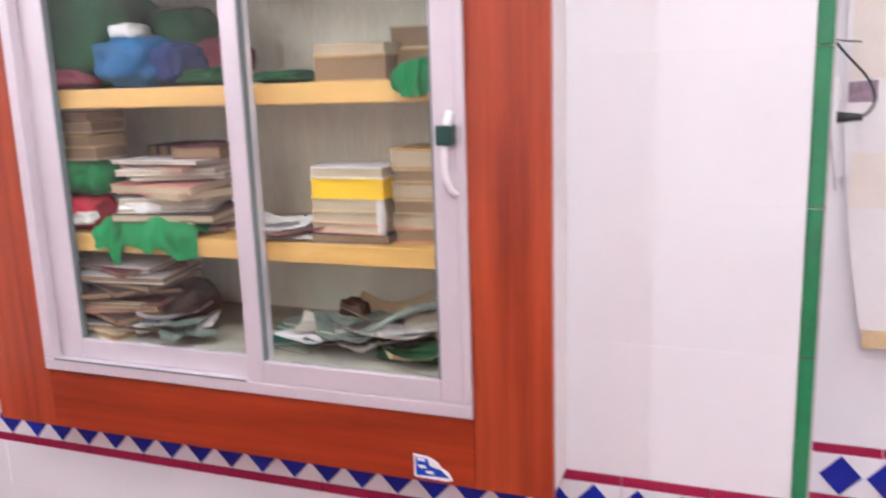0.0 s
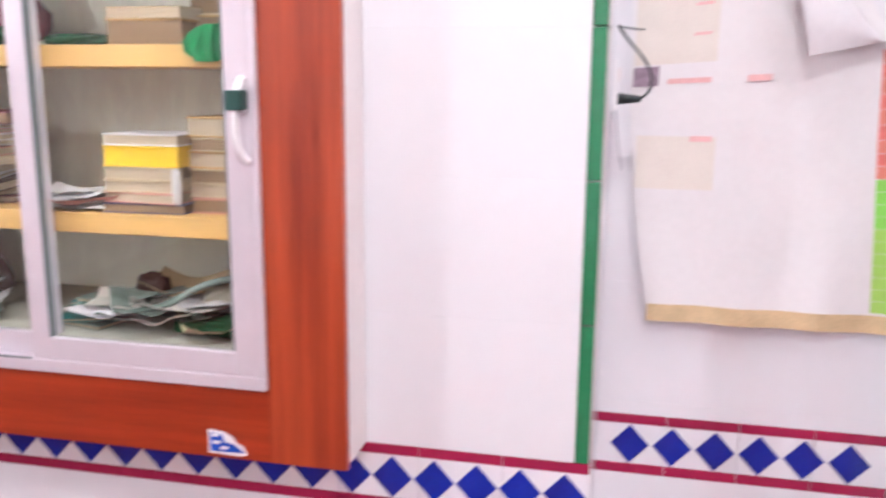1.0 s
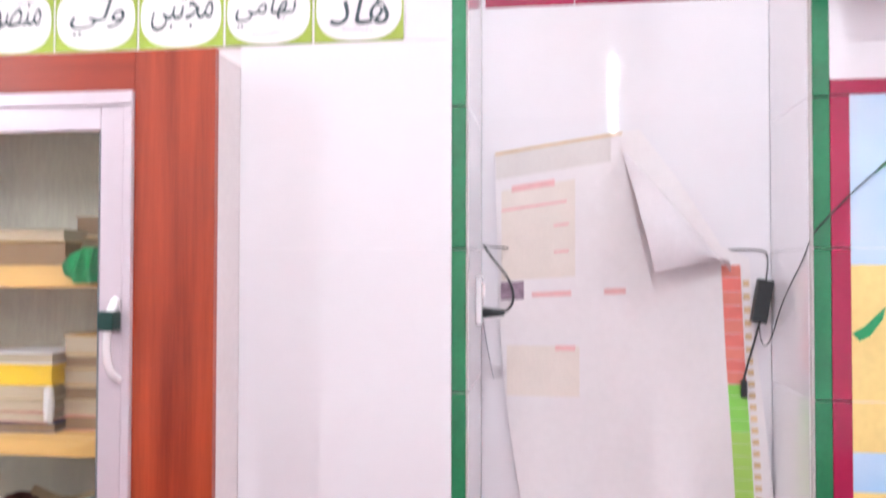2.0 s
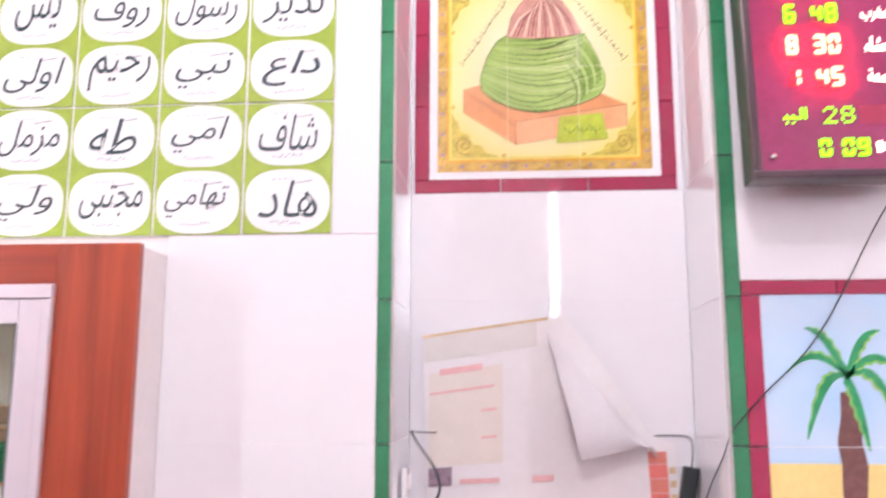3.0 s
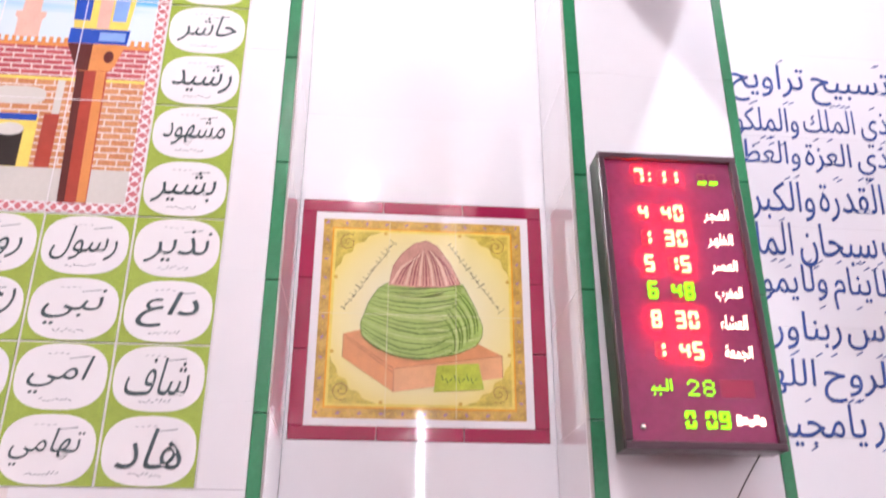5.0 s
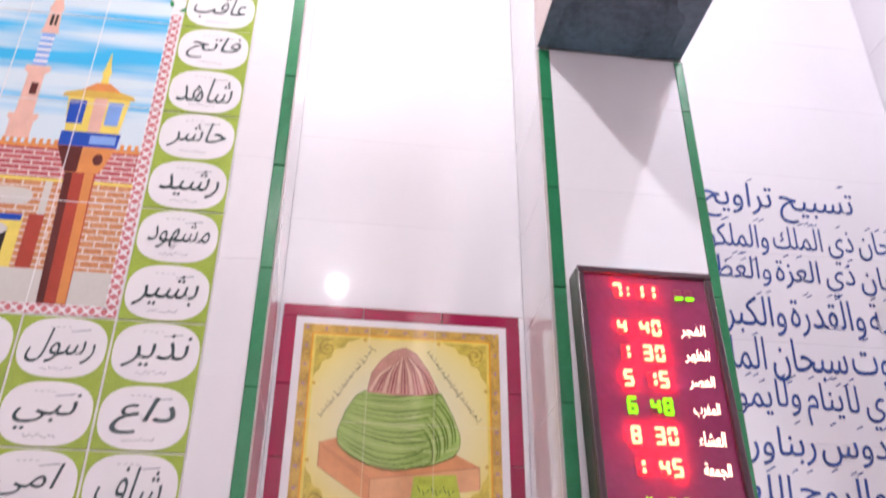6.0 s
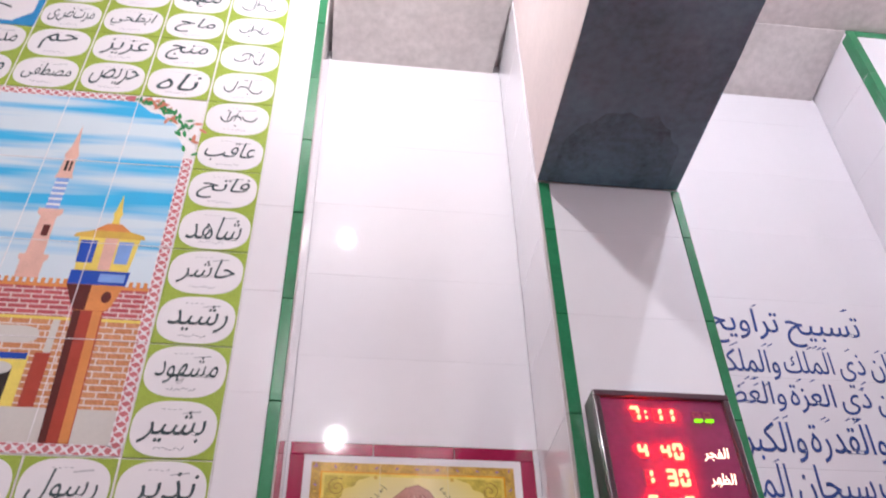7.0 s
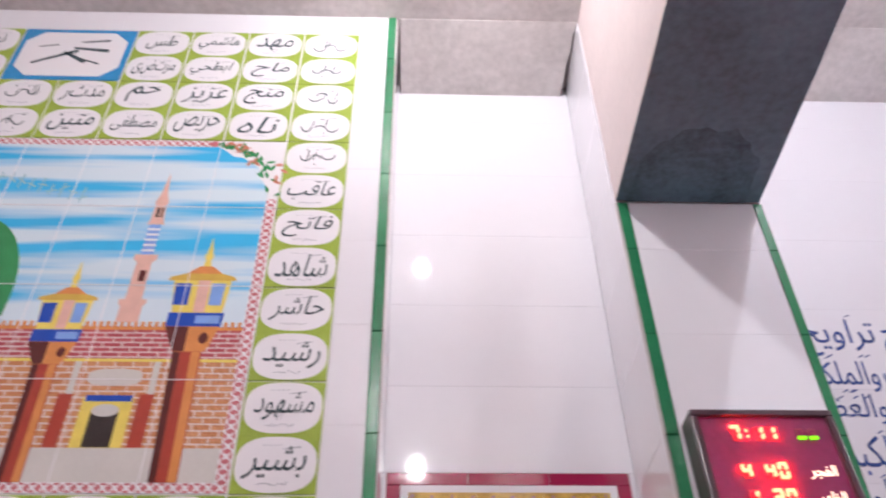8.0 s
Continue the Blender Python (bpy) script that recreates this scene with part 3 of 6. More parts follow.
tagged(part("battlement", bm, P_ORANGE, mural), kind="stuff")
# lattice border of rose leaves
bm = bmesh.new()


def leaf_bm(bm, cx, cz, lx, lz, w, y):
    d = Vector((lx, 0, lz))
    nn = Vector((-lz, 0, lx)).normalized() * w
    p = Vector((cx, y, cz))
    bm.faces.new([bm.verts.new(q) for q in (p - d, p - d * 0.3 + nn, p + d * 0.4 + nn * 0.9, p + d, p + d * 0.4 - nn * 0.9, p - d * 0.3 - nn)])


flat("border_ground", rect(MX1 - 0.029, MX1 - 0.001, MZ0 + 0.002, MZ1 - 0.27), L[0], P_ROSE, mural)
flat("border_ground", rect(MX0, MX1 - 0.0295, MZ0 + 0.002, MZ0 + 0.0265), L[0], P_ROSE, mural)
flat("border_ground", rect(MX0, MX1 - 0.22, MZ1 - 0.0285, MZ1 - 0.002), L[0], P_ROSE, mural)
zz = MZ0 + 0.015
while zz < MZ1 - 0.28:
    for side in (-1, 1):
        leaf_bm(bm, MX1 - 0.015, zz, 0.0125 * side, 0.0125, 0.0034, L[2] - 0.00005 * side)
    for dx in (-0.0138, 0.0138):
        leaf_bm(bm, MX1 - 0.015 + dx, zz + 0.0135, 0.0, 0.0085, 0.0030, L[2])
    zz += 0.027
xx = MX1 - 0.043
while xx > MX0 + 0.02:
    for zc in (MZ0 + 0.0142, MZ1 - 0.0152) if xx < MX1 - 0.235 else (MZ0 + 0.0142,):
        for side in (-1, 1):
            leaf_bm(bm, xx, zc, 0.0125, 0.0115 * side, 0.0034, L[2] - 0.00005 * side)
        for dz in (-0.0118, 0.0118):
            leaf_bm(bm, xx + 0.0135, zc + dz, 0.0085, 0.0, 0.0028, L[2])
    xx -= 0.027
tagged(part("lattice_border", bm, OVAL, mural), kind="stuff")
# floral corner
bm = bmesh.new()
bm2 = bmesh.new()
r2 = random.Random(3)
for i in range(26):
    t = i / 25
    cx, cz = MX1 - 0.20 + 0.17 * t, MZ1 - 0.022 - 0.22 * t * t
    for q in range(2):
        a = r2.uniform(0, 6.28)
        leaf_bm(bm if r2.random() < 0.55 else bm2, cx + r2.uniform(-0.010, 0.040 * t + 0.004), cz + r2.uniform(-0.010, 0.012 + 0.10 * t * t), 0.017 * math.cos(a), 0.017 * math.sin(a), 0.0058, L[2] - 0.00003 * i)
tagged(part("green_scrollwork", bm, P_GREEN, mural), kind="stuff")
tagged(part("orange_scrollwork", bm2, P_SALMON, mural), kind="stuff")


def lantern_minaret(cx, dz, s):
    """A red column with a blue banded lantern and a gold spire, painted flat."""
    def P(pts):
        return [(cx + a * s, dz + (b - 3.0) * s if b > 2.75 else b) for a, b in pts]
    f = lambda name, pts, l, m: flat(name, P(pts), L[l], m, mural)
    f("column", [(-0.022, 2.545), (0.046, 2.545), (0.038, 2.945), (-0.038, 2.945)], 3, P_RED)
    f("column_light_side", [(0.022, 2.546), (0.044, 2.546), (0.034, 2.944), (0.010, 2.944)], 4, P_ORANGE)
    f("column_shade", [(-0.024, 2.546), (-0.006, 2.546), (-0.020, 2.944), (-0.040, 2.944)], 4, P_DKRED)
    f("capital", [(-0.04, 2.945), (0.04, 2.945), (0.052, 2.96), (0.072, 3.03), (-0.078, 3.03)], 3, P_ORANGE)
    f("capital_shade", [(-0.05, 2.962), (-0.04, 2.946), (-0.012, 2.946), (-0.012, 3.029), (-0.078, 3.029)], 4, P_DKRED)
    f("roundel", oval(0.034, 2.99, 0.013, 0.019, 2, 14), 5, P_DKRED)
    f("blue_band", [(-0.078, 3.03), (0.074, 3.03), (0.078, 3.078), (-0.078, 3.078)], 3, P_BLUE)
    f("band_panel", [(0.0, 3.04), (0.068, 3.04), (0.068, 3.068), (0.0, 3.068)], 4, P_LBLUE)
    f("lantern", [(-0.07, 3.078), (0.07, 3.078), (0.082, 3.2), (-0.086, 3.2)], 3, P_YELLOW)
    f("lantern_shade", [(-0.012, 3.08), (0.02, 3.08), (0.022, 3.199), (-0.014, 3.199)], 4, P_PINK)
    f("lantern_window", [(0.026, 3.105), (0.062, 3.105), (0.066, 3.185), (0.026, 3.185)], 4, P_LBLUE)
    f("lantern_window", [(-0.074, 3.105), (-0.032, 3.105), (-0.032, 3.185), (-0.078, 3.185)], 4, P_BLUE)
    f("eave", [(-0.102, 3.196), (0.094, 3.196), (0.088, 3.21), (0.05, 3.222), (-0.055, 3.222), (-0.096, 3.21)], 5, P_GOLD)
    f("roof", [(-0.055, 3.222), (0.05, 3.222), (0.018, 3.25), (-0.02, 3.25)], 4, P_ORANGE)
    f("spire", [(-0.011, 3.25), (0.011, 3.25), (0.008, 3.272), (0.013, 3.288), (0.008, 3.306), (0.0, 3.366), (-0.008, 3.306), (-0.013, 3.288), (-0.008, 3.272)], 5, P_YELLOW)


def tall_minaret(cx):
    f = lambda name, pts, l, m: flat(name, [(cx + a, b - 0.024) for a, b in pts], L[l], m, mural)
    f("minaret_base", [(-0.03, 3.036), (0.03, 3.036), (0.03, 3.09), (0.038, 3.10), (0.038, 3.115), (-0.038, 3.115), (-0.038, 3.10), (-0.03, 3.09)], 2, P_PINK)
    f("minaret_shaft", [(-0.023, 3.115), (0.023, 3.115), (0.021, 3.25), (0.033, 3.262), (0.033, 3.28), (-0.033, 3.28), (-0.033, 3.262), (-0.021, 3.25)], 2, P_PINK)
    f("minaret_window", [(-0.004, 3.18), (0.014, 3.18), (0.014, 3.22), (-0.004, 3.22)], 3, P_DKRED)
    f("minaret_bands", [(-0.018, 3.28), (0.018, 3.28), (0.017, 3.40), (-0.017, 3.40)], 2, P_LBLUE)
    for i in range(5):
        f("stripe", rect(-0.018, 0.018, 3.292 + i * 0.021, 3.300 + i * 0.021), 3, OVAL)
    f("minaret_gallery", [(-0.025, 3.40), (0.025, 3.40), (0.020, 3.42), (0.016, 3.48), (0.020, 3.495), (0.010, 3.53), (0.0, 3.625), (-0.010, 3.53), (-0.020, 3.495), (-0.016, 3.48), (-0.020, 3.42)], 2, P_PINK)
    f("minaret_slit", [(-0.008, 3.43), (0.0, 3.43), (0.0, 3.47), (-0.008, 3.47)], 3, P_DARK)
    f("minaret_slit", [(0.005, 3.43), (0.011, 3.43), (0.011, 3.47), (0.005, 3.47)], 3, P_DARK)


lantern_minaret(-0.374, 2.97, 0.97)
lantern_minaret(-0.730, 2.92, 0.84)
tall_minaret(-0.556)
flat("green_dome", [(-1.262, 3.03)] + [(-1.078 + 0.185 * math.cos(t), 3.10 + 0.30 * math.sin(t)) for t in [math.pi * (i / 20) for i in range(21)]][::-1] + [(-0.895, 3.03)], L[1], P_GREEN, mural)
flat("doorway_frame", rect(-0.606, -0.480, 2.635, 2.775), L[2], P_YELLOW, mural)
flat("door_arch", oval(-0.543, 2.738, 0.034, 0.018, 2, 20), L[4], P_GREY, mural)
flat("door_opening", rect(-0.577, -0.509, 2.636, 2.742), L[3], P_DARK, mural)
flat("door_lintel", rect(-0.600, -0.484, 2.764, 2.782), L[3], P_BLUE, mural)
flat("round_grille", oval(-0.543, 2.836, 0.07, 0.026, 3, 20), L[2], P_GREY, mural)
for a in (-0.452, -0.655):
    flat("pilaster", rect(a - 0.016, a + 0.02, 2.636, 2.785), L[2], P_RED, mural)
    flat("white_quoin", rect(a, a + 0.018, 2.785, 2.884), L[2], P_GREY, mural)
bm = bmesh.new()
r2 = random.Random(9)
for i in range(9):
    a = -1.09 + i * 0.034
    stroke_bm(bm, a, 3.575 - i * 0.010 + r2.uniform(-0.02, 0.02), a + 0.03, 3.58 - i * 0.010 + r2.uniform(-0.02, 0.02), 0.0075, L[2])
    stroke_bm(bm, a + 0.010, 3.545 - i * 0.010, a + 0.016, 3.61 - i * 0.010 + r2.uniform(-0.02, 0.01), 0.006, L[2] - 0.0001)
part("lettering", bm, paint("teal_white_glaze", (0.30, 0.52, 0.60)), mural)
bm = bmesh.new()
for i in range(1, 8):
    add_box(bm, MX1 - i * PX - 0.001, MX1 - i * PX + 0.001, L[7], L[0], MZ0, MZ1)
for j in range(1, 4):
    add_box(bm, MX0, MX1, L[7], L[0], MZ0 + j * 2 * PZ - 0.001, MZ0 + j * 2 * PZ + 0.001)
tagged(part("grout", bm, OVAL, mural), kind="stuff")

# ---- picture of a wound cloth on a plinth, in the recess ----
pic = thing("tile_picture", "painted tile picture of a green wound cloth on a plinth", "tile picture")
A0, A1, B0, B1 = 0.149, 0.829, 2.058, 2.736
yb = ND - 0.004
strip_h(pic, A0, A1, yb, B1 - 0.036, B1, MAROON)
strip_h(pic, A0, A1, yb, B0, B0 + 0.036, MAROON)
for i in range(3):
    h = (B1 - B0 - 0.072) / 3
    for xa in (A0, A1 - 0.039):
        piece("edge_tile", xa, xa + 0.039, yb, yb + 0.010, B0 + 0.036 + i * h + 0.001, B0 + 0.036 + (i + 1) * h - 0.001, MAROON, pic)
box("white_margin", (A0 + 0.0395, A1 - 0.0395, yb + 0.001, yb + 0.0099, B0 + 0.0365, B1 - 0.0365), OVAL, pic)
px0, px1, pz0, pz1 = 0.210, 0.768, 2.114, 2.678
Y = [yb + 0.0008 - 0.0006 * i for i in range(14)]


def U(pts):
    return [(px0 + (px1 - px0) * u, pz1 - (pz1 - pz0) * v) for u, v in pts]


pic_ground = paint("lemon_to_cream_glaze", (0.84, 0.75, 0.25), 0.06, 6)
_nt = pic_ground.node_tree
_geo, _sub, _len, _rmp = (_nt.nodes.new(q) for q in ("ShaderNodeNewGeometry", "ShaderNodeVectorMath", "ShaderNodeVectorMath", "ShaderNodeValToRGB"))
_sub.operation, _len.operation = "SUBTRACT", "LENGTH"
_sub.inputs[1].default_value = ((px0 + px1) / 2, yb, (pz0 + pz1) / 2)
_rmp.color_ramp.elements[0].position, _rmp.color_ramp.elements[1].position = 0.12, 0.31
_rmp.color_ramp.elements[0].color, _rmp.color_ramp.elements[1].color = (0.86, 0.82, 0.58, 1), (0.82, 0.68, 0.16, 1)
_nt.links.new(_geo.outputs["Position"], _sub.inputs[0])
_nt.links.new(_sub.outputs[0], _len.inputs[0])
_nt.links.new(_len.outputs["Value"], _rmp.inputs[0])
_nt.links.new(_rmp.outputs[0], _nt.nodes["Principled BSDF"].inputs["Base Color"])
flat("gilt_border", U([(0, 0), (1, 0), (1, 1), (0, 1)]), Y[0], paint("mottled_gilt_glaze", (0.56, 0.36, 0.09), 0.45, 26), pic)
flat("orange_line", U([(0.046, 0.046), (0.954, 0.046), (0.954, 0.954), (0.046, 0.954)]), Y[1], paint("amber_line_glaze", (0.76, 0.36, 0.03)), pic)
flat("yellow_line", U([(0.054, 0.054), (0.946, 0.054), (0.946, 0.946), (0.054, 0.946)]), Y[2], P_YELLOW, pic)
flat("painted_ground", U([(0.068, 0.068), (0.932, 0.068), (0.932, 0.932), (0.068, 0.932)]), Y[3], pic_ground, pic)
P_CORNER, P_CURL = paint("olive_gilt_glaze", (0.60, 0.48, 0.09), 0.4, 40), paint("brown_gilt_glaze", (0.34, 0.20, 0.05), 0.3, 30)
for cu, cv in ((0.068, 0.068), (0.932, 0.068), (0.068, 0.932), (0.932, 0.932)):
    su, sv = (1 if cu < 0.5 else -1), (1 if cv < 0.5 else -1)
    edge = [(0.225 * (1 - t) ** 1.35 + 0.007 * math.sin(t * 25) * math.sin(math.pi * t), 0.225 * t ** 1.35 + 0.007 * math.sin(t * 25) * math.sin(math.pi * t)) for t in [i / 22 for i in range(23)]]
    bm = bmesh.new()
    heart = bm.verts.new((U([(cu, cv)])[0][0], Y[4], U([(cu, cv)])[0][1]))
    ring = [bm.verts.new((q[0], Y[4], q[1])) for q in U([(cu + su * a, cv + sv * b) for a, b in edge])]
    for p0, p1 in zip(ring, ring[1:]):
        bm.faces.new((heart, p0, p1))
    part("corner_ornament", bm, P_CORNER, pic)
    bm = bmesh.new()
    for k in range(20):
        t0, t1 = 0.5 + k * 0.55, 0.5 + (k + 1) * 0.55
        q0, q1 = U([(cu + su * (0.060 + 0.0042 * t * math.cos(t)), cv + sv * (0.060 + 0.0042 * t * math.sin(t))) for t in (t0, t1)])
        stroke_bm(bm, *q0, *q1, 0.0030, Y[5])
    part("corner_curl", bm, P_CURL, pic)
    for a, b in ((0.245, 0.0), (0.0, 0.245)):
        q = U([(cu + su * (a + 0.006 * (a == 0)), cv + sv * (b + 0.006 * (b == 0)))])[0]
        flat("gilt_knob", oval(q[0], q[1], 0.0055, 0.0055, 2, 10), Y[5], P_GOLD, pic)
bm, bm2 = bmesh.new(), bmesh.new()
r2 = random.Random(21)
for i in range(30):
    for e in range(4):
        t = (i + 0.5) / 30
        u, v = ((t, 0.023), (t, 0.977), (0.023, t), (0.977, t))[e]
        q = U([(u, v)])[0]
        a = r2.uniform(0, 3.14)
        leaf_bm(bm if i % 3 else bm2, q[0], q[1], 0.0068 * math.cos(a), 0.0068 * math.sin(a), 0.0030, Y[1])
tagged(part("border_scrollwork", bm, P_GOLD, pic), kind="stuff")
tagged(part("border_flowers", bm2, paint("violet_glaze", (0.36, 0.22, 0.34)), pic), kind="stuff")
flat("plinth_top", U([(0.125, 0.60), (0.30, 0.55), (0.62, 0.56), (0.89, 0.69), (0.37, 0.765)]), Y[4], paint("pale_orange_glaze", (0.74, 0.34, 0.15)), pic)
flat("plinth_side", U([(0.125, 0.60), (0.37, 0.765), (0.37, 0.875), (0.125, 0.715)]), Y[5], paint("deep_orange_glaze", (0.72, 0.33, 0.14)), pic)
flat("plinth_front", U([(0.37, 0.765), (0.89, 0.69), (0.89, 0.795), (0.37, 0.875)]), Y[5], paint("light_orange_glaze", (0.78, 0.42, 0.21)), pic)
bm = bmesh.new()
for a, b in (((0.125, 0.60), (0.37, 0.765)), ((0.37, 0.765), (0.89, 0.69)), ((0.37, 0.765), (0.37, 0.875)), ((0.125, 0.60), (0.125, 0.715)), ((0.89, 0.69), (0.89, 0.795)), ((0.14, 0.62), (0.37, 0.785))):
    stroke_bm(bm, *U([a])[0], *U([b])[0], 0.0018, Y[6])
part("plinth_outline", bm, paint("umber_line_glaze", (0.36, 0.13, 0.05)), pic)
flat("card", U([(0.575, 0.745), (0.775, 0.73), (0.80, 0.855), (0.56, 0.872)]), Y[7], paint("lime_card_glaze", (0.50, 0.58, 0.07), 0.3, 40), pic)
bm = bmesh.new()
for i in range(9):
    q0, q1 = U([(0.595 + 0.020 * i, 0.79 + 0.016 * (i % 3) - 0.001 * i), (0.607 + 0.020 * i, 0.805 + 0.012 * ((i + 1) % 3))])
    stroke_bm(bm, *q0, *q1, 0.0040, Y[8])
tagged(part("card_lines", bm, P_DKOLIVE, pic), kind="stuff")
CLOTH_L = ((0.335, 0.335), (0.365, 0.285), (0.44, 0.240), (0.55, 0.203), (0.61, 0.212), (0.66, 0.270), (0.70, 0.36), (0.72, 0.47))
CLOTH_R = ((0.335, 0.70), (0.38, 0.725), (0.46, 0.765), (0.55, 0.797), (0.60, 0.793), (0.645, 0.765), (0.69, 0.66), (0.72, 0.49))


def cloth_edge(side, v):
    """Edge of the wound cloth at a height."""
    for (v0, u0), (v1, u1) in zip(side, side[1:]):
        if v <= v1:
            return u0 + (u1 - u0) * max(0.0, (v - v0)) / (v1 - v0)
    return side[-1][1]


vs_ = [0.335 + 0.385 * i / 26 for i in range(27)]
flat("wound_cloth", U([(cloth_edge(CLOTH_L, v), v) for v in vs_][::-1] + [(cloth_edge(CLOTH_R, v), v) for v in vs_]), Y[6], P_OLIVE, pic)
folds, lights = bmesh.new(), bmesh.new()
r2 = random.Random(17)


def fold_line(target, pts, width, y):
    for k, (a, b) in enumerate(zip(pts, pts[1:])):
        stroke_bm(target, *U([a])[0], *U([b])[0], width * (0.35 + 0.9 * math.sin(math.pi * (k + 0.6) / len(pts))), y)


def in_cloth(u, v):
    v = min(0.712, max(0.345, v))
    return min(cloth_edge(CLOTH_R, v) - 0.006, max(cloth_edge(CLOTH_L, v) + 0.004, u)), v


for i in range(17):
    t = i / 16
    v0 = 0.36 + 0.27 * t
    u0, u1 = cloth_edge(CLOTH_L, v0), 0.74 - 0.10 * t + r2.uniform(-0.06, 0.03)
    pts = [in_cloth(u0 + (u1 - u0) * q, v0 + (0.03 + 0.115 * t) * math.sin(math.pi * min(1.0, q * 0.80)) - 0.055 * (1 - t) * q + r2.uniform(-0.003, 0.003)) for q in [k / 11 for k in range(12)]]
    fold_line(folds if i % 4 != 2 else lights, pts, 0.0034 if i % 3 else 0.0048, Y[7] - 0.00002 * i)
for i in range(11):
    t = i / 10
    a, b = (0.60 + 0.085 * (1 - t), 0.345 + 0.16 * t), (0.785 - 0.13 * t, 0.56 + 0.135 * t)
    pts = [in_cloth(a[0] + (b[0] - a[0]) * q + 0.03 * math.sin(math.pi * q), a[1] + (b[1] - a[1]) * q) for q in [k / 8 for k in range(9)]]
    fold_line(folds if i % 3 else lights, pts, 0.0042, Y[8] - 0.00002 * i)
for i in range(7):
    v0 = 0.40 + 0.045 * i
    pts = [in_cloth(0.36 + 0.05 * i + 0.26 * q, v0 + 0.03 * i * 0.3 + 0.05 * math.sin(math.pi * q * 0.7) - 0.07 * q) for q in [k / 8 for k in range(9)]]
    fold_line(lights, pts, 0.0058, Y[7] + 0.0002 - 0.00002 * i)
rim = [(cloth_edge(CLOTH_L, v), v) for v in vs_] + [(cloth_edge(CLOTH_R, v), v) for v in vs_][::-1]
for a, b in zip(rim, rim[1:]):
    stroke_bm(folds, *U([a])[0], *U([b])[0], 0.0022, Y[8] - 0.0004)
tagged(part("cloth_folds", folds, P_DKOLIVE, pic), kind="stuff")
tagged(part("cloth_highlight", lights, paint("pale_lime_glaze", (0.56, 0.68, 0.26)), pic), kind="stuff")
cap = [(0.335, 0.348), (0.345, 0.295), (0.355, 0.245), (0.40, 0.177), (0.46, 0.124), (0.52, 0.107), (0.575, 0.137), (0.64, 0.23), (0.69, 0.335), (0.60, 0.352), (0.47, 0.356)]
flat("ribbed_cap", U(cap), Y[8], paint("pale_salmon_glaze", (0.64, 0.34, 0.27), 0.25, 14), pic)
bm, bm2 = bmesh.new(), bmesh.new()
for i in range(20):
    t = i / 19
    top = (0.47 + 0.08 * t, 0.135 + 0.05 * abs(t - 0.5) + r2.uniform(0, 0.05))
    low = (0.350 + 0.325 * t, 0.340 + 0.008 * math.sin(math.pi * t))
    mid = ((top[0] + low[0]) / 2 + 0.035 * (t - 0.5), (top[1] + low[1]) / 2 - 0.012)
    fold_line(bm if i % 4 else bm2, [top, ((top[0] + mid[0]) / 2 + 0.01 * (t - 0.5), (top[1] + mid[1]) / 2), mid, ((low[0] + mid[0]) / 2, (low[1] + mid[1]) / 2), low], (0.0066, 0.0026, 0.0046, 0.0020)[i % 4], Y[9] - 0.00002 * i)
for a, b in zip(cap, cap[1:]):
    stroke_bm(bm, *U([a])[0], *U([b])[0], 0.0018, Y[9] - 0.0004)
tagged(part("cap_ribs", bm, paint("plum_line_glaze", (0.30, 0.10, 0.10)), pic), kind="stuff")
tagged(part("cap_highlight", bm2, paint("peach_glaze", (0.78, 0.56, 0.42)), pic), kind="stuff")
bm = bmesh.new()
r2 = random.Random(12)
for side in (0, 1):
    for i in range(17):
        t = i / 16
        u, v = (0.115 + 0.235 * t, 0.47 - 0.35 * t) if side == 0 else (0.635 + 0.255 * t, 0.12 + 0.345 * t)
        w = r2.uniform(0.007, 0.021)
        ax, az = (0.83, 0.56) if side == 0 else (-0.80, 0.59)
        q0, q1 = U([(u - w * ax, v - w * az), (u + w * ax + r2.uniform(-0.006, 0.006), v + w * az)])
        stroke_bm(bm, *q0, *q1, r2.uniform(0.0016, 0.0028), Y[5] - 0.00002 * i)
        if i % 2:
            q0, q1 = U([(u + 0.6 * w * ax - 0.011, v + 0.6 * w * az + 0.015 * (1 - 2 * side)), (u + 0.6 * w * ax + 0.011, v + 0.6 * w * az - 0.015 * (1 - 2 * side))])
            stroke_bm(bm, *q0, *q1, 0.0018, Y[5] - 0.0007)
tagged(part("slanting_lettering", bm, P_DARK, pic), kind="stuff")
for a in (1, 2):
    bar("grout_line", px0 + (px1 - px0) * a / 3 - 0.0005, px0 + (px1 - px0) * a / 3 + 0.0005, pz0, pz1, Y[9], P_CREAM, pic)
bar("grout_line", px0, px1, (pz0 + pz1) / 2 - 0.0005, (pz0 + pz1) / 2 + 0.0005, Y[9] - 0.0003, P_CREAM, pic)

# ---- palm picture on the pilaster ----
palm = thing("palm_picture", "painted tile picture of a green palm under pale blue sky", "tile picture")
C0, C1, D0, D1 = 0.8865, 1.283, 0.60, 1.780
strip_h(palm, C0, C1, -0.003, D1 - 0.031, D1, MAROON)
strip_h(palm, C0, C1, -0.003, D0, D0 + 0.031, MAROON)
for xa in (C0, C1 - 0.038):
    strip_v(palm, xa, xa + 0.038, -0.003, D0 + 0.032, D1 - 0.032, MAROON)
ex0, ex1, ez0, ez1 = C0 + 0.038, C1 - 0.038, D0 + 0.031, D1 - 0.031
box("sky", (ex0, ex1, -0.0005, 0.009, 1.40, ez1), SKY2, palm)
box("sand", (ex0, ex1, -0.0005, 0.009, 1.02, 1.40), P_SAND, palm)
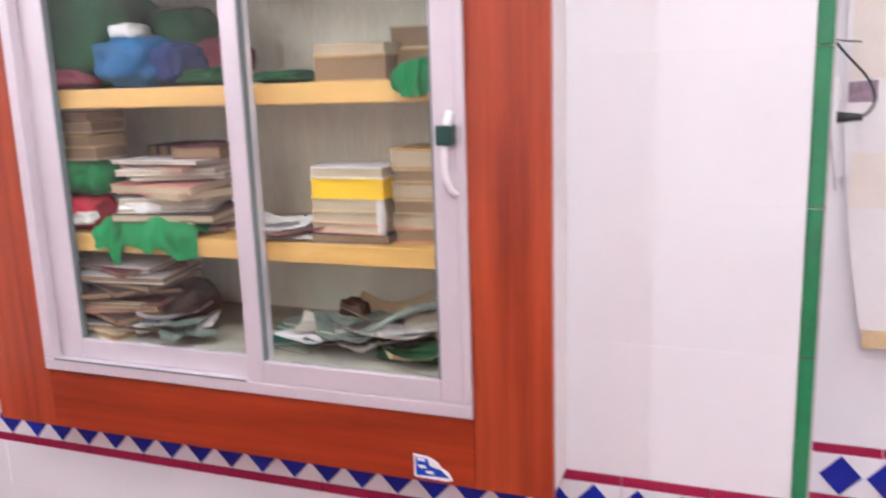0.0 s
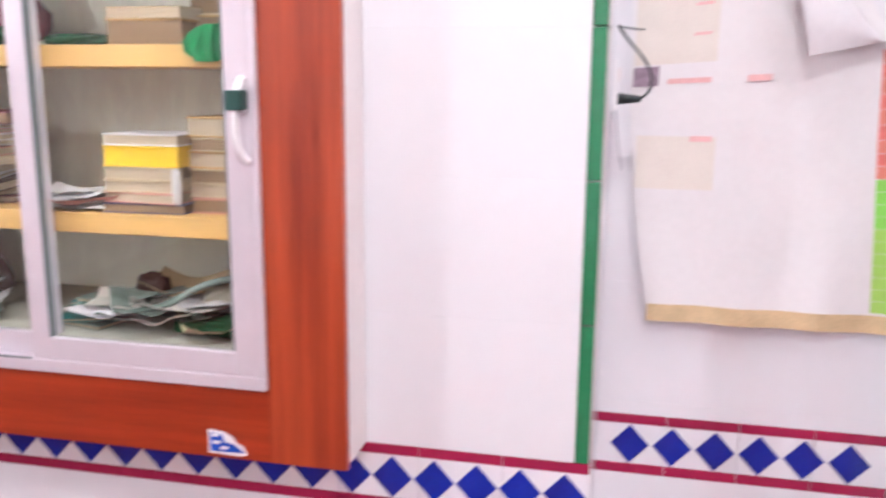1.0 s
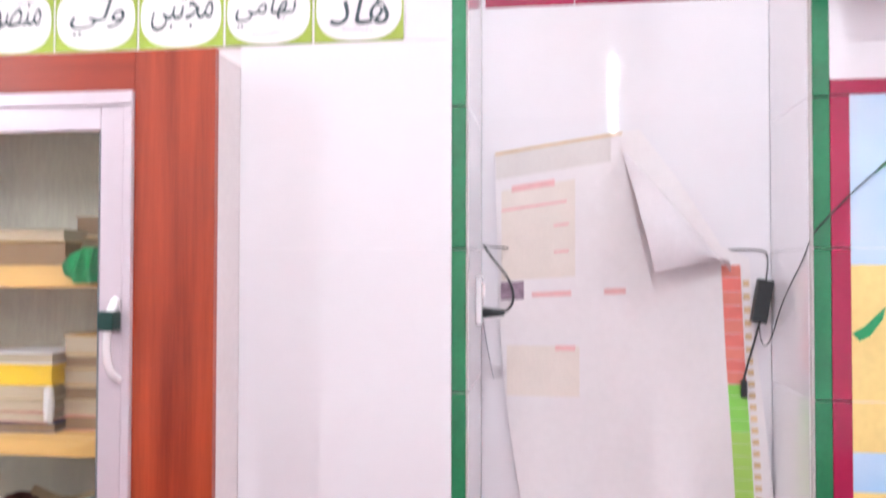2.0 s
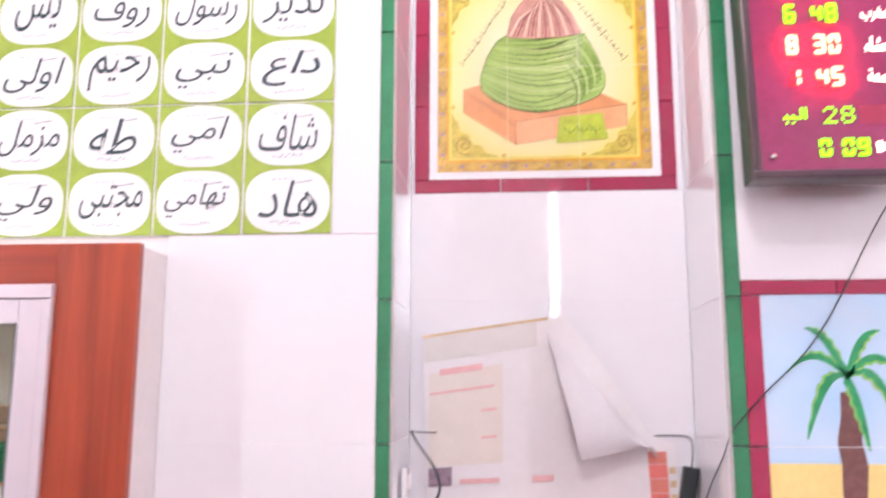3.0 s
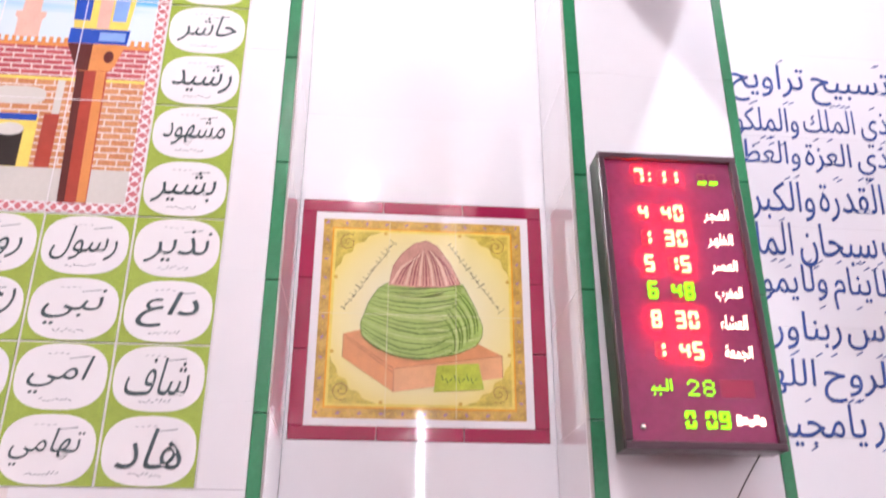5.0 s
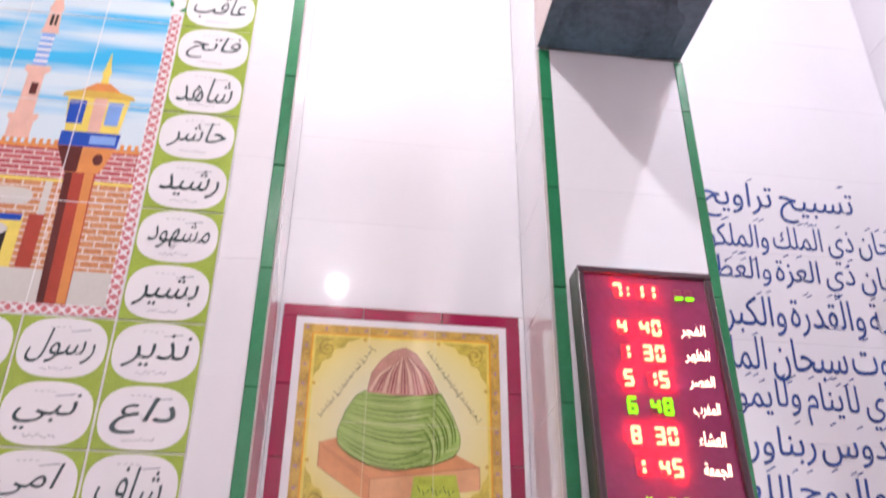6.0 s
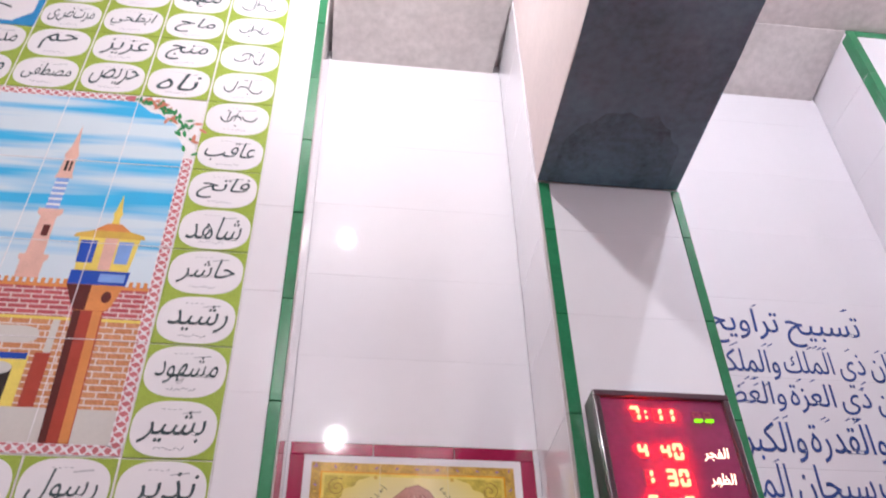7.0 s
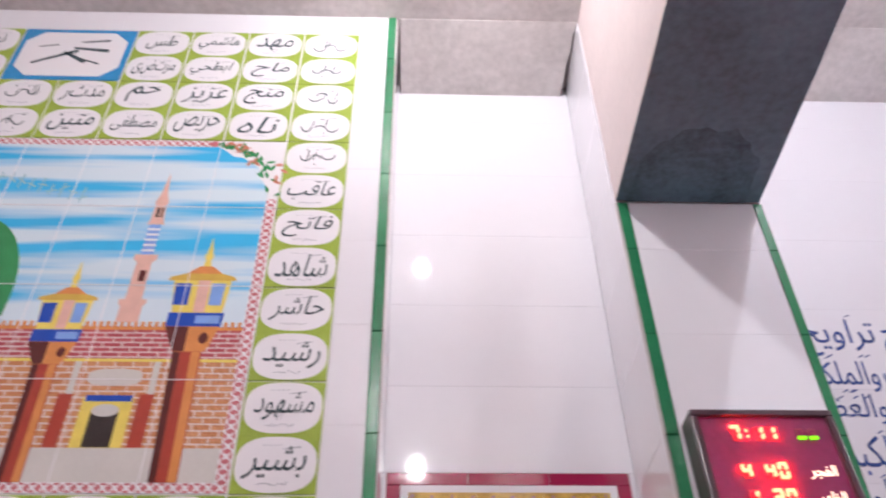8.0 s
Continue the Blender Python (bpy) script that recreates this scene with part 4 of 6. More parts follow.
box("water", (ex0, ex1, -0.0005, 0.009, 0.94, 1.02), SKY2, palm)
box("foreground_sand", (ex0, ex1, -0.0005, 0.009, ez0, 0.94), P_SAND, palm)
hub = (1.092, 1.575)


def frond(name, x1, z1, sag, w):
    """A drooping frond: a tapered curved blade with a lighter lower edge and a serrated outline."""
    n, up, dn = 12, [], []
    x0, z0 = hub
    d = Vector((x1 - x0, z1 - z0))
    nn = Vector((-d.y, d.x)).normalized()
    for i in range(n + 1):
        t = i / n
        p = Vector(hub) + d * t + Vector((0, sag * math.sin(math.pi * t) ** 0.9))
        h = w * (math.sin(math.pi * min(1, 0.12 + 0.86 * t)) ** 0.7) * (1 - 0.25 * t)
        up.append(p + nn * h * 0.7)
        dn.append(p - nn * h * (1.15 if i % 2 else 0.75))
    flat(name, [(p.x, p.y) for p in up + dn[::-1]], -0.0007, P_PALM, palm, 0.0007)
    flat("frond_highlight", [(p.x, p.y) for p in [a * 0.25 + b * 0.75 for a, b in zip(up[2:-1], dn[2:-1])] + [a * 0.02 + b * 0.98 for a, b in zip(up[2:-1], dn[2:-1])][::-1]], -0.0015, P_PALM_L, palm, 0.0005)


for q in ((0.972, 1.585, 0.04, 0.013), (1.012, 1.678, 0.028, 0.013), (1.165, 1.672, 0.028, 0.014), (1.212, 1.576, 0.04, 0.014), (1.20, 1.465, 0.055, 0.016), (1.005, 1.448, 0.05, 0.016), (1.128, 1.425, 0.012, 0.015)):
    frond("frond", *q)
trunk_pts = [(1.092 + (0.016 + 0.010 * math.sin(math.pi * min(1, i / 6))) * s + 0.004 * math.sin(i * 2.4), 1.545 - 0.05 * i) for s, order in ((-1, 1), (1, -1)) for i in (range(13) if order > 0 else range(12, -1, -1))]
flat("trunk", trunk_pts, -0.0007, P_TRUNK, palm, 0.0005)
flat("low_bush", [(0.925, 1.26), (0.95, 1.275), (0.975, 1.30), (0.99, 1.315), (0.985, 1.29), (0.96, 1.255), (0.94, 1.245)], -0.0007, P_PALM, palm)
for zj in (Z0 + ROW * 5, Z0 + ROW * 4, Z0 + ROW * 3):
    bar("grout_line", ex0, ex1, zj - 0.0006, zj + 0.0006, -0.0024, OVAL, palm)

# ---- lettering on the far recess wall ----
prayer = thing("wall_lettering", "raised cobalt blue prayer lettering on the white tiled recess wall", "lettering")
LINES = [("تسبيح تراويح", 3.205, 1.72, 0.54, 0.135), ("سبحان ذي الملك والملكوت", 3.05, 1.77, 0.80, 0.125), ("سبحان ذي العزة والعظمة", 2.93, 1.77, 0.80, 0.12), ("والهيبة والقدرة والكبرياء", 2.795, 1.77, 0.80, 0.125),
         ("والجبروت سبحان الملك", 2.65, 1.77, 0.80, 0.13), ("الحي الذي لا ينام ولا يموت", 2.52, 1.77, 0.80, 0.125), ("سبوح قدوس ربنا ورب", 2.385, 1.77, 0.80, 0.12), ("الملائكة والروح اللهم", 2.255, 1.77, 0.80, 0.115),
         ("اجرنا من النار يا مجير يا", 2.125, 1.77, 0.80, 0.11)]
r3 = random.Random(4)
for text, z, x, w, h in LINES:
    z, x = z + 0.018 * (z - 1.83) - 0.013, x + 0.012
    words = text.split(" ")
    boxes = [word_box(joined(q), 0.1) for q in words]
    gap = 0.016
    unit = (w - gap * (len(words) - 1)) / sum(q[0] for q in boxes)
    low, top = min(q[1] for q in boxes), max(q[2] for q in boxes)
    tall = 1.08 * h / (top - low)
    right = x + w / 2
    for word, bx in zip(words, boxes):
        ww = bx[0] * unit
        lettering("word", joined(word), right, z - tall * (low + top) / 2 + r3.uniform(-0.005, 0.005), unit, tall, ND - 0.0012, WALL_INK, prayer, bold=0.004, shear=0.1, span=True, relief=0.0018, round_edge=0.008)
        for _ in range(len(word) // 2 + 1):
            a = right - ww * r3.uniform(0.1, 0.9)
            sgn = 0.60 if r3.random() < 0.6 else -0.58
            bm = bmesh.new()
            stroke_bm(bm, a, z + h * sgn, a + 0.020, z + h * sgn + 0.011, 0.005, ND - 0.0017 - r3.uniform(0, 0.0004))
            part("vowel_mark", bm, WALL_INK, prayer)
        right -= ww + gap

# ---- grey framed panel under the lettering ----
gp = thing("wall_panel", "pale lilac panelled board in a grey frame on the recess wall", "panel")
GREY_FRAME = mat("grey_green_frame", (0.22, 0.25, 0.27), 0.45, var=0.1)
LILAC = mat("lilac_grey_board", (0.45, 0.41, 0.47), 0.4, var=0.06, scale=4)
box("top_rail", (1.318, 2.19, ND - 0.034, ND - 0.002, 1.785, 1.830), GREY_FRAME, gp, 0.003)
box("bottom_rail", (1.318, 2.19, ND - 0.034, ND - 0.002, 0.60, 0.64), GREY_FRAME, gp, 0.003)
for a in (1.318, 1.70, 2.15):
    box("stile", (a, a + 0.035, ND - 0.032, ND - 0.002, 0.641, 1.784), GREY_FRAME, gp, 0.003)
for a, b in ((1.354, 1.699), (1.736, 2.149)):
    box("board", (a, b, ND - 0.018, ND - 0.002, 0.641, 1.784), LILAC, gp, 0.002)

# ---- prayer time clock ----
clock = thing("digital_clock", "black framed digital prayer clock with red and green lit digits", "clock")
K0, K1, KZ0, KZ1 = 0.892, 1.242, 1.971, 2.702
YF = -0.082


def cy(z):
    return YF - (KZ1 - z) * 0.062


def tilt(ob):
    for v in ob.data.vertices:
        v.co.y += -(KZ1 - v.co.z) * 0.062
    return ob


tilt(box("case", (K0, K1, YF + 0.010, -0.006, KZ0, KZ1), CASE, clock, 0.004))
for nm, d in (("bezel_rail", (K0, K1, YF - 0.004, YF + 0.0095, KZ1 - 0.017, KZ1)), ("bezel_rail", (K0, K1, YF - 0.004, YF + 0.0095, KZ0, KZ0 + 0.017)),
              ("bezel_stile", (K0, K0 + 0.017, YF - 0.004, YF + 0.0095, KZ0 + 0.0175, KZ1 - 0.0175)), ("bezel_stile", (K1 - 0.017, K1, YF - 0.004, YF + 0.0095, KZ0 + 0.0175, KZ1 - 0.0175))):
    tilt(box(nm, d, CASE, clock, 0.0035))
tilt(box("display", (K0 + 0.0175, K1 - 0.0175, YF + 0.006, YF + 0.0095, KZ0 + 0.0175, KZ1 - 0.0175), SCREEN, clock, label="dark red translucent display"))
SEG = {"0": "abcdef", "1": "bc", "2": "abged", "3": "abgcd", "4": "fgbc", "5": "afgcd", "6": "afgedc", "7": "abc", "8": "abcdefg", "9": "abcdfg", "-": "d"}


def digit(ch, u, v, material, w=0.0215, h=0.040, t=0.0052):
    """A seven-segment digit: lit bars and, under them, the dark ones."""
    x, z = K0 + (K1 - K0) * u, KZ1 - (KZ1 - KZ0) * v
    g = 0.0012
    bars = {"a": (-w / 2 + g, w / 2 - g, h / 2 - t, h / 2), "d": (-w / 2 + g, w / 2 - g, -h / 2, -h / 2 + t), "g": (-w / 2 + g, w / 2 - g, -t / 2, t / 2),
            "f": (-w / 2, -w / 2 + t, g + t / 2, h / 2 - t - g), "b": (w / 2 - t, w / 2, g + t / 2, h / 2 - t - g), "e": (-w / 2, -w / 2 + t, -h / 2 + t + g, -g - t / 2), "c": (w / 2 - t, w / 2, -h / 2 + t + g, -g - t / 2)}
    plate = tilt(box("digit", (x - w / 2 - 0.002, x + w / 2 + 0.002, YF + 0.0055, YF + 0.006, z - h / 2 - 0.002, z + h / 2 + 0.002), SCREEN, clock))
    for s, b in bars.items():
        lit = s in SEG[ch]
        tilt(box("segment", (x + b[0], x + b[1], YF + (-0.003 if lit else 0.0045), YF + 0.0055, z + b[2], z + b[3]), material if lit else UNLIT, plate))


ROWS = [("7", "11", 0.088, LED_RED), ("4", "40", 0.225, LED_RED), ("1", "30", 0.318, LED_RED), ("5", "15", 0.41, LED_RED), ("6", "48", 0.503, LED_GREEN), ("8", "30", 0.60, LED_RED), ("1", "45", 0.70, LED_RED)]
for hour, minute, v, m in ROWS:
    digit(hour, 0.285, v, m)
    for i, ch in enumerate(minute):
        digit(ch, 0.445 + 0.085 * i, v, m)
for dv in (-0.011, 0.011):
    zc = KZ1 - (KZ1 - KZ0) * (0.088 + dv)
    tilt(box("colon_dot", (K0 + (K1 - K0) * 0.365 - 0.0022, K0 + (K1 - K0) * 0.365 + 0.0022, YF + 0.001, YF + 0.0055, zc - 0.003, zc + 0.003), LED_RED, clock))
digit("-", 0.735, 0.088, LED_GREEN, h=0.03)
digit("-", 0.815, 0.088, LED_GREEN, h=0.03)
for u, ch in ((0.42, "0"), (0.55, "0"), (0.635, "9")):
    digit(ch, u, 0.912, LED_GREEN, h=0.036)
for text, v in (("الفجر", 0.228), ("الظهر", 0.32), ("العصر", 0.413), ("المغرب", 0.507), ("العشاء", 0.603), ("الجمعة", 0.703)):
    tilt(lettering("backlit_word", joined(text), K0 + (K1 - K0) * 0.80, KZ1 - (KZ1 - KZ0) * v, 0.064, 0.036, YF + 0.0058, LED_WHITE, clock, bold=0.02))
bm = bmesh.new()
for i in range(5):
    add_box(bm, K0 + (K1 - K0) * 0.715 + i * 0.013, K0 + (K1 - K0) * 0.715 + i * 0.013 + 0.010, YF + 0.004, YF + 0.006, KZ1 - (KZ1 - KZ0) * 0.912 - 0.010 + 0.004 * (i % 2), KZ1 - (KZ1 - KZ0) * 0.912 + 0.012 - 0.005 * (i % 3))
tilt(part("backlit_bars", bm, LED_WHITE, clock))
r4 = random.Random(2)
for u0, u1 in ((0.20, 0.335), (0.43, 0.505), (0.53, 0.605)):
    bm = bmesh.new()
    x0, x1 = K0 + (K1 - K0) * u0, K0 + (K1 - K0) * u1
    zc = KZ1 - (KZ1 - KZ0) * 0.815
    shape = {0.43: ("01110", "10001", "00001", "00010", "00100", "01000", "11111"), 0.53: ("01110", "10001", "10001", "01110", "10001", "10001", "01110")}.get(u0)
    nx = 5 if shape else 11
    for a in range(nx):
        for b in range(7):
            on = shape[6 - b][a] == "1" if shape else (b == 2 and a < 9) or (a in (8, 10) and b > 1) or (a in (1, 4) and b in (3, 0))
            if on:
                px = x0 + (x1 - x0) * (a + 0.5) / nx
                pz = zc - 0.018 + 0.036 * (b + 0.5) / 7
                add_box(bm, px - 0.0016, px + 0.0016, YF + 0.003, YF + 0.006, pz - 0.0019, pz + 0.0019)
    tilt(tagged(part("dot_matrix", bm, LED_GREEN, clock), kind="stuff"))
tilt(box("dark_matrix", (K0 + (K1 - K0) * 0.64, K0 + (K1 - K0) * 0.86, YF + 0.0054, YF + 0.006, KZ1 - (KZ1 - KZ0) * 0.815 - 0.02, KZ1 - (KZ1 - KZ0) * 0.815 + 0.02), UNLIT, clock))
bm = bmesh.new()
bmesh.ops.create_uvsphere(bm, u_segments=12, v_segments=8, radius=0.007, matrix=Matrix.Translation((K0 + 0.042, YF + 0.002, KZ0 + 0.047)))
tilt(part("sensor", bm, CHROME, clock, smooth=True))
tilt(box("hanger", (1.05, 1.09, -0.0065, 0.0, KZ1 - 0.03, KZ1 - 0.008), CHROME, clock))
# ---- clock lead, adapter, plug and socket ----
lead = thing("power_cable", "thin black cable that hangs from the clock over the palm picture", "cable")
tube("cable_run", [(1.205, cy(1.98) + 0.03, 1.985), (1.19, -0.04, 1.94), (1.167, -0.012, 1.89), (1.128, -0.008, 1.815), (1.078, -0.007, 1.722), (1.045, -0.007, 1.672), (1.00, -0.007, 1.612), (0.93, -0.007, 1.552), (0.882, -0.008, 1.50), (0.846, -0.006, 1.462),
                   (0.843, 0.02, 1.42), (0.838, 0.10, 1.37), (0.834, 0.20, 1.30), (0.83, 0.25, 1.23), (0.820, 0.28, 1.20), (0.811, 0.288, 1.22), (0.810, 0.29, 1.262)], 0.0015, BLACK, lead)
adapter = thing("power_adapter", "black plastic power adapter hung on the recess wall by its lead", "adapter")
bm = bmesh.new()
add_box(bm, -0.018, 0.018, -0.014, 0.014, -0.052, 0.052, bevel=0.004)
ob = part("adapter_body", bm, BLACK, adapter)
ob.matrix_basis = pose(0.817, 0.292, 1.315, 0, 10, 0)
tube("adapter_cord", [(0.812, 0.292, 1.266), (0.80, 0.295, 1.215), (0.785, 0.297, 1.17), (0.775, 0.297, 1.125)], 0.0026, BLACK, adapter)
box("barrel_plug", (0.768, 0.782, 0.288, 0.302, 1.083, 1.125), BLACK, adapter, 0.003)
tube("hanging_thread", [(0.828, 0.296, 1.366), (0.835, 0.30, 1.41), (0.838, 0.31, 1.441), (0.80, 0.312, 1.440), (0.70, 0.312, 1.437)], 0.0018, BLACK, adapter)
sock = thing("wall_socket", "white socket plate on the side of the recess", "socket")
box("plate", (XA + 0.006, XA + 0.018, 0.13, 0.20, 1.262, 1.372), OVAL, sock, 0.003)
box("switch", (XA + 0.0182, XA + 0.024, 0.145, 0.165, 1.325, 1.355), PLASTER, sock, 0.002)
plug = thing("plug", "black two-pin plug with a looped cable in the socket", "plug")
bm = bmesh.new()
bmesh.ops.create_cone(bm, cap_ends=True, segments=12, radius1=0.013, radius2=0.007, depth=0.05, matrix=Matrix.Translation((XA + 0.044, 0.165, 1.288)) @ Matrix.Rotation(radians(90), 4, "Y"))
part("plug_body", bm, BLACK, plug, smooth=True)
tube("plug_cable", [(XA + 0.066, 0.165, 1.288), (XA + 0.088, 0.17, 1.30), (XA + 0.094, 0.17, 1.33), (XA + 0.078, 0.19, 1.37), (XA + 0.045, 0.22, 1.405), (XA + 0.022, 0.24, 1.435), (XA + 0.012, 0.25, 1.45)], 0.003, BLACK, plug)
tube("thin_wire", [(XA + 0.012, 0.25, 1.45), (XA + 0.03, 0.28, 1.445), (XA + 0.07, 0.30, 1.444)], 0.0016, BLACK, plug)
tube("drop_wire", [(XA + 0.014, 0.22, 1.265), (XA + 0.02, 0.25, 1.20), (XA + 0.035, 0.28, 1.12)], 0.0014, PALE_INK, plug)

# ---- paper wall chart ----
chart = thing("wall_chart", "curling white paper chart with a folded corner and red headings", "chart")
rc = random.Random(8)


def edge_left(z):
    t = (1.684 - z) / 0.92
    return 0.174 + 0.014 * min(1, t * 2) + 0.074 * max(0, t - 0.45) ** 1.6 * 2.2


def edge_right(z):
    return 0.790 + 0.055 * (1.40 - z) / 0.6 if z < 1.40 else 0.735 - (z - 1.40) * 0.72


def sheet_y(x, z):
    return ND - 0.012 - 0.020 * max(0, math.sin((x - 0.16) * 5.2)) * (0.6 + 0.4 * math.sin(z * 5)) - 0.03 * max(0, (1.1 - z)) ** 2 - (0.012 * math.sin(x * 17) ** 2 if z < 0.95 else 0.012 * math.sin(x * 17) ** 2 * max(0, (1.15 - z) / 0.2)) - 0.004 * noise.noise((x * 6, z * 5, 0.3))


def sheet_patch(name, x0f, x1f, z0, z1, lift, material, nx=10, nz=10, parent=chart, thick=0.0008, label=""):
    """A printed patch that follows the curved paper."""
    vs, fs = [], []
    for b in range(nz + 1):
        z = z0 + (z1 - z0) * b / nz
        xa, xb = x0f(z), x1f(z)
        for a in range(nx + 1):
            x = xa + (xb - xa) * a / nx
            zz = z + (0.052 * (x - 0.174) / 0.366 if z > 1.55 else 0.052 * (x - 0.174) / 0.366 * max(0, (z - 1.2) / 0.35)) * (1 if x < 0.54 else 0.54 / x)
            vs.append((x, sheet_y(x, zz) - lift, zz))
    for b in range(nz):
        for a in range(nx):
            i = b * (nx + 1) + a
            fs.append((i, i + 1, i + nx + 2, i + nx + 1))
    n0 = len(vs)
    vs += [(x, y + thick, z) for x, y, z in vs]
    fs += [tuple(n0 + q for q in f[::-1]) for f in fs]
    ob = ob_from(name, vs, fs, material, parent, label)
    for p in ob.data.polygons:
        p.use_smooth = True
    return ob


sheet_patch("sheet", edge_left, edge_right, 0.79, 1.684, 0, PAPER, 28, 36)
c = lambda v: (lambda z: v)
sheet_patch("banner", c(0.178), c(0.462), 1.615, 1.678, 0.0012, mat("grey_cream_banner", (0.66, 0.63, 0.61), 0.45, var=0.06, scale=12), 8, 3)
sheet_patch("top_edge", c(0.175), c(0.49), 1.677, 1.684, 0.0014, TAN, 10, 1)
sheet_patch("cream_block", c(0.192), c(0.375), 1.36, 1.585, 0.0012, CREAM_PRINT, 8, 6)
sheet_patch("cream_block", c(0.205), c(0.385), 1.075, 1.20, 0.0012, CREAM_PRINT, 8, 4)
for x0, x1, z, h, m in ((0.218, 0.325, 1.585, 0.016, PINK_PRINT), (0.192, 0.355, 1.535, 0.006, PINK_PRINT), (0.322, 0.36, 1.482, 0.006, PINK_PRINT), (0.322, 0.36, 1.42, 0.006, PINK_PRINT), (0.268, 0.365, 1.322, 0.011, PINK_PRINT), (0.445, 0.497, 1.322, 0.013, PINK_PRINT), (0.326, 0.375, 1.195, 0.013, PINK_PRINT)):
    sheet_patch("heading_bar", c(x0), c(x1), z - h / 2, z + h / 2, 0.0022, m, 5, 1)
sheet_patch("photo_print", c(0.190), c(0.248), 1.312, 1.356, 0.0022, PURPLE_PRINT, 4, 3)
for i in range(9):
    z0, z1 = 1.113 + i * 0.0292, 1.113 + (i + 1) * 0.0292
    sheet_patch("red_cell", lambda z: 0.757 - (z - 0.8) * 0.055, lambda z: 0.799 - (z - 0.8) * 0.05, z0 + 0.0005, min(z1 - 0.0005, 1.372), 0.0014, RED_PRINT if i % 2 else mat("warm_red_print", (0.70, 0.23, 0.18), 0.45), 3, 1)
for i in range(11):
    z0, z1 = 0.80 + i * 0.0284, 0.80 + (i + 1) * 0.0284
    sheet_patch("green_cell", lambda z: 0.757 - (z - 0.8) * 0.055, lambda z: 0.799 - (z - 0.8) * 0.05, z0 + 0.0005, z1 - 0.0005, 0.0014, GREEN_PRINT if i > 6 else mat("yellow_green_print", (0.36, 0.60, 0.12), 0.45), 3, 1)
for i in range(20):
    z0 = 0.805 + i * 0.0275
    sheet_patch("side_figure_bar", lambda z: 0.803 - (z - 0.8) * 0.05, lambda z: 0.818 - (z - 0.8) * 0.05, z0, z0 + 0.013, 0.0014, TAN, 2, 1)
sheet_patch("bottom_strip", lambda z: 0.250, lambda z: 0.850, 0.752, 0.794, 0.004, TAN, 40, 3, thick=0.003, label="tan paper strip along the bottom")
# folded corner hanging forward
vs, fs = [], []
n = 12
for i in range(n + 1):
    t = i / n
    top = Vector((0.487 + (0.748 - 0.487) * t, 0, 1.69 + (1.385 - 1.69) * t))
    tip = Vector((0.562, 0, 1.384)).lerp(Vector((0.735, 0, 1.418)), t)
    for j in range(n + 1):
        s = j / n
        p = top.lerp(tip, s)
        out = 0.004 + 0.055 * math.sin(s * 2.2) * (1 - 0.55 * t) + 0.006 * s
        vs.append((p.x, sheet_y(p.x, p.z) - out, p.z))
for i in range(n):
    for j in range(n):
        q = i * (n + 1) + j
        fs.append((q, q + 1, q + n + 2, q + n + 1))
m0 = len(vs)
vs += [(x, y + 0.001, z) for x, y, z in vs]
fs += [tuple(m0 + q for q in f[::-1]) for f in fs]
ob = ob_from("folded_corner", vs, fs, PAPER_BACK, chart, "blank grey-white back of the folded corner")
for p in ob.data.polygons:
    p.use_smooth = True
bm = bmesh.new()
bmesh.ops.create_cone(bm, cap_ends=True, segments=10, radius1=0.005, radius2=0.005, depth=0.03, matrix=Matrix.Translation((0.508, ND - 0.012, 1.70)) @ Matrix.Rotation(radians(90), 4, "X"))
part("nail", bm, CHROME, chart)

# ---- built-in cupboard ----
FY = -0.150
CX0, CX1, CZ0, CZ1 = -1.97, -0.374, 0.490, 1.852
AX0, AX1, AZ0, AZ1 = -1.768, -0.552, 0.660, 1.765
cup = thing("cupboard", "built-in cupboard with red-brown wooden surround and sliding glass doors", "cupboard")
box("stile", (AX1, CX1, FY, FY + 0.02, CZ0, CZ1), WOOD, cup, 0.0015)
box("stile", (CX0, AX0, FY, FY + 0.02, CZ0, CZ1), WOOD, cup, 0.0015)
box("rail", (AX0 + 0.0005, AX1 - 0.0005, FY + 0.0008, FY + 0.02, CZ0, AZ0), WOOD_H, cup, 0.0015)
box("rail", (AX0 + 0.0005, AX1 - 0.0005, FY + 0.0008, FY + 0.02, AZ1, CZ1), WOOD_H, cup, 0.0015)
box("side_panel", (CX1 - 0.05, CX1 - 0.004, FY + 0.0205, 0.0, CZ0 + 0.004, CZ1 - 0.004), PLASTER, cup, label="white painted side")
box("side_panel", (CX0 + 0.004, CX0 + 0.05, FY + 0.0205, 0.0, CZ0 + 0.004, CZ1 - 0.004), PLASTER, cup)
IY = 0.30
box("back_panel", (CX0 + 0.05, CX1 - 0.05, IY, IY + 0.012, 0.701, 1.80), CREAM_WALL, cup)
box("inner_side", (CX1 - 0.062, CX1 - 0.051, FY + 0.021, IY - 0.001, 0.745, 1.80), CREAM_WALL, cup)
box("inner_side", (CX0 + 0.051, CX0 + 0.062, FY + 0.021, IY - 0.001, 0.745, 1.80), CREAM_WALL, cup)
box("top_board", (CX0 + 0.051, CX1 - 0.051, FY + 0.021, IY - 0.001, 1.801, 1.84), CREAM_WALL, cup)
SX0, SX1, SY0 = CX0 + 0.063, CX1 - 0.063, -0.095
box("base_board", (SX0, SX1, FY + 0.021, IY - 0.001, 0.70, 0.742), mat("dusty_grey_board", (0.40, 0.38, 0.32), 0.8, var=0.25, scale=12), cup)
SH = (1.024, 1.394)
for z in SH:
    box("shelf", (SX0, SX1, SY0, IY - 0.001, z - 0.047, z), SHELF, cup, 0.003)
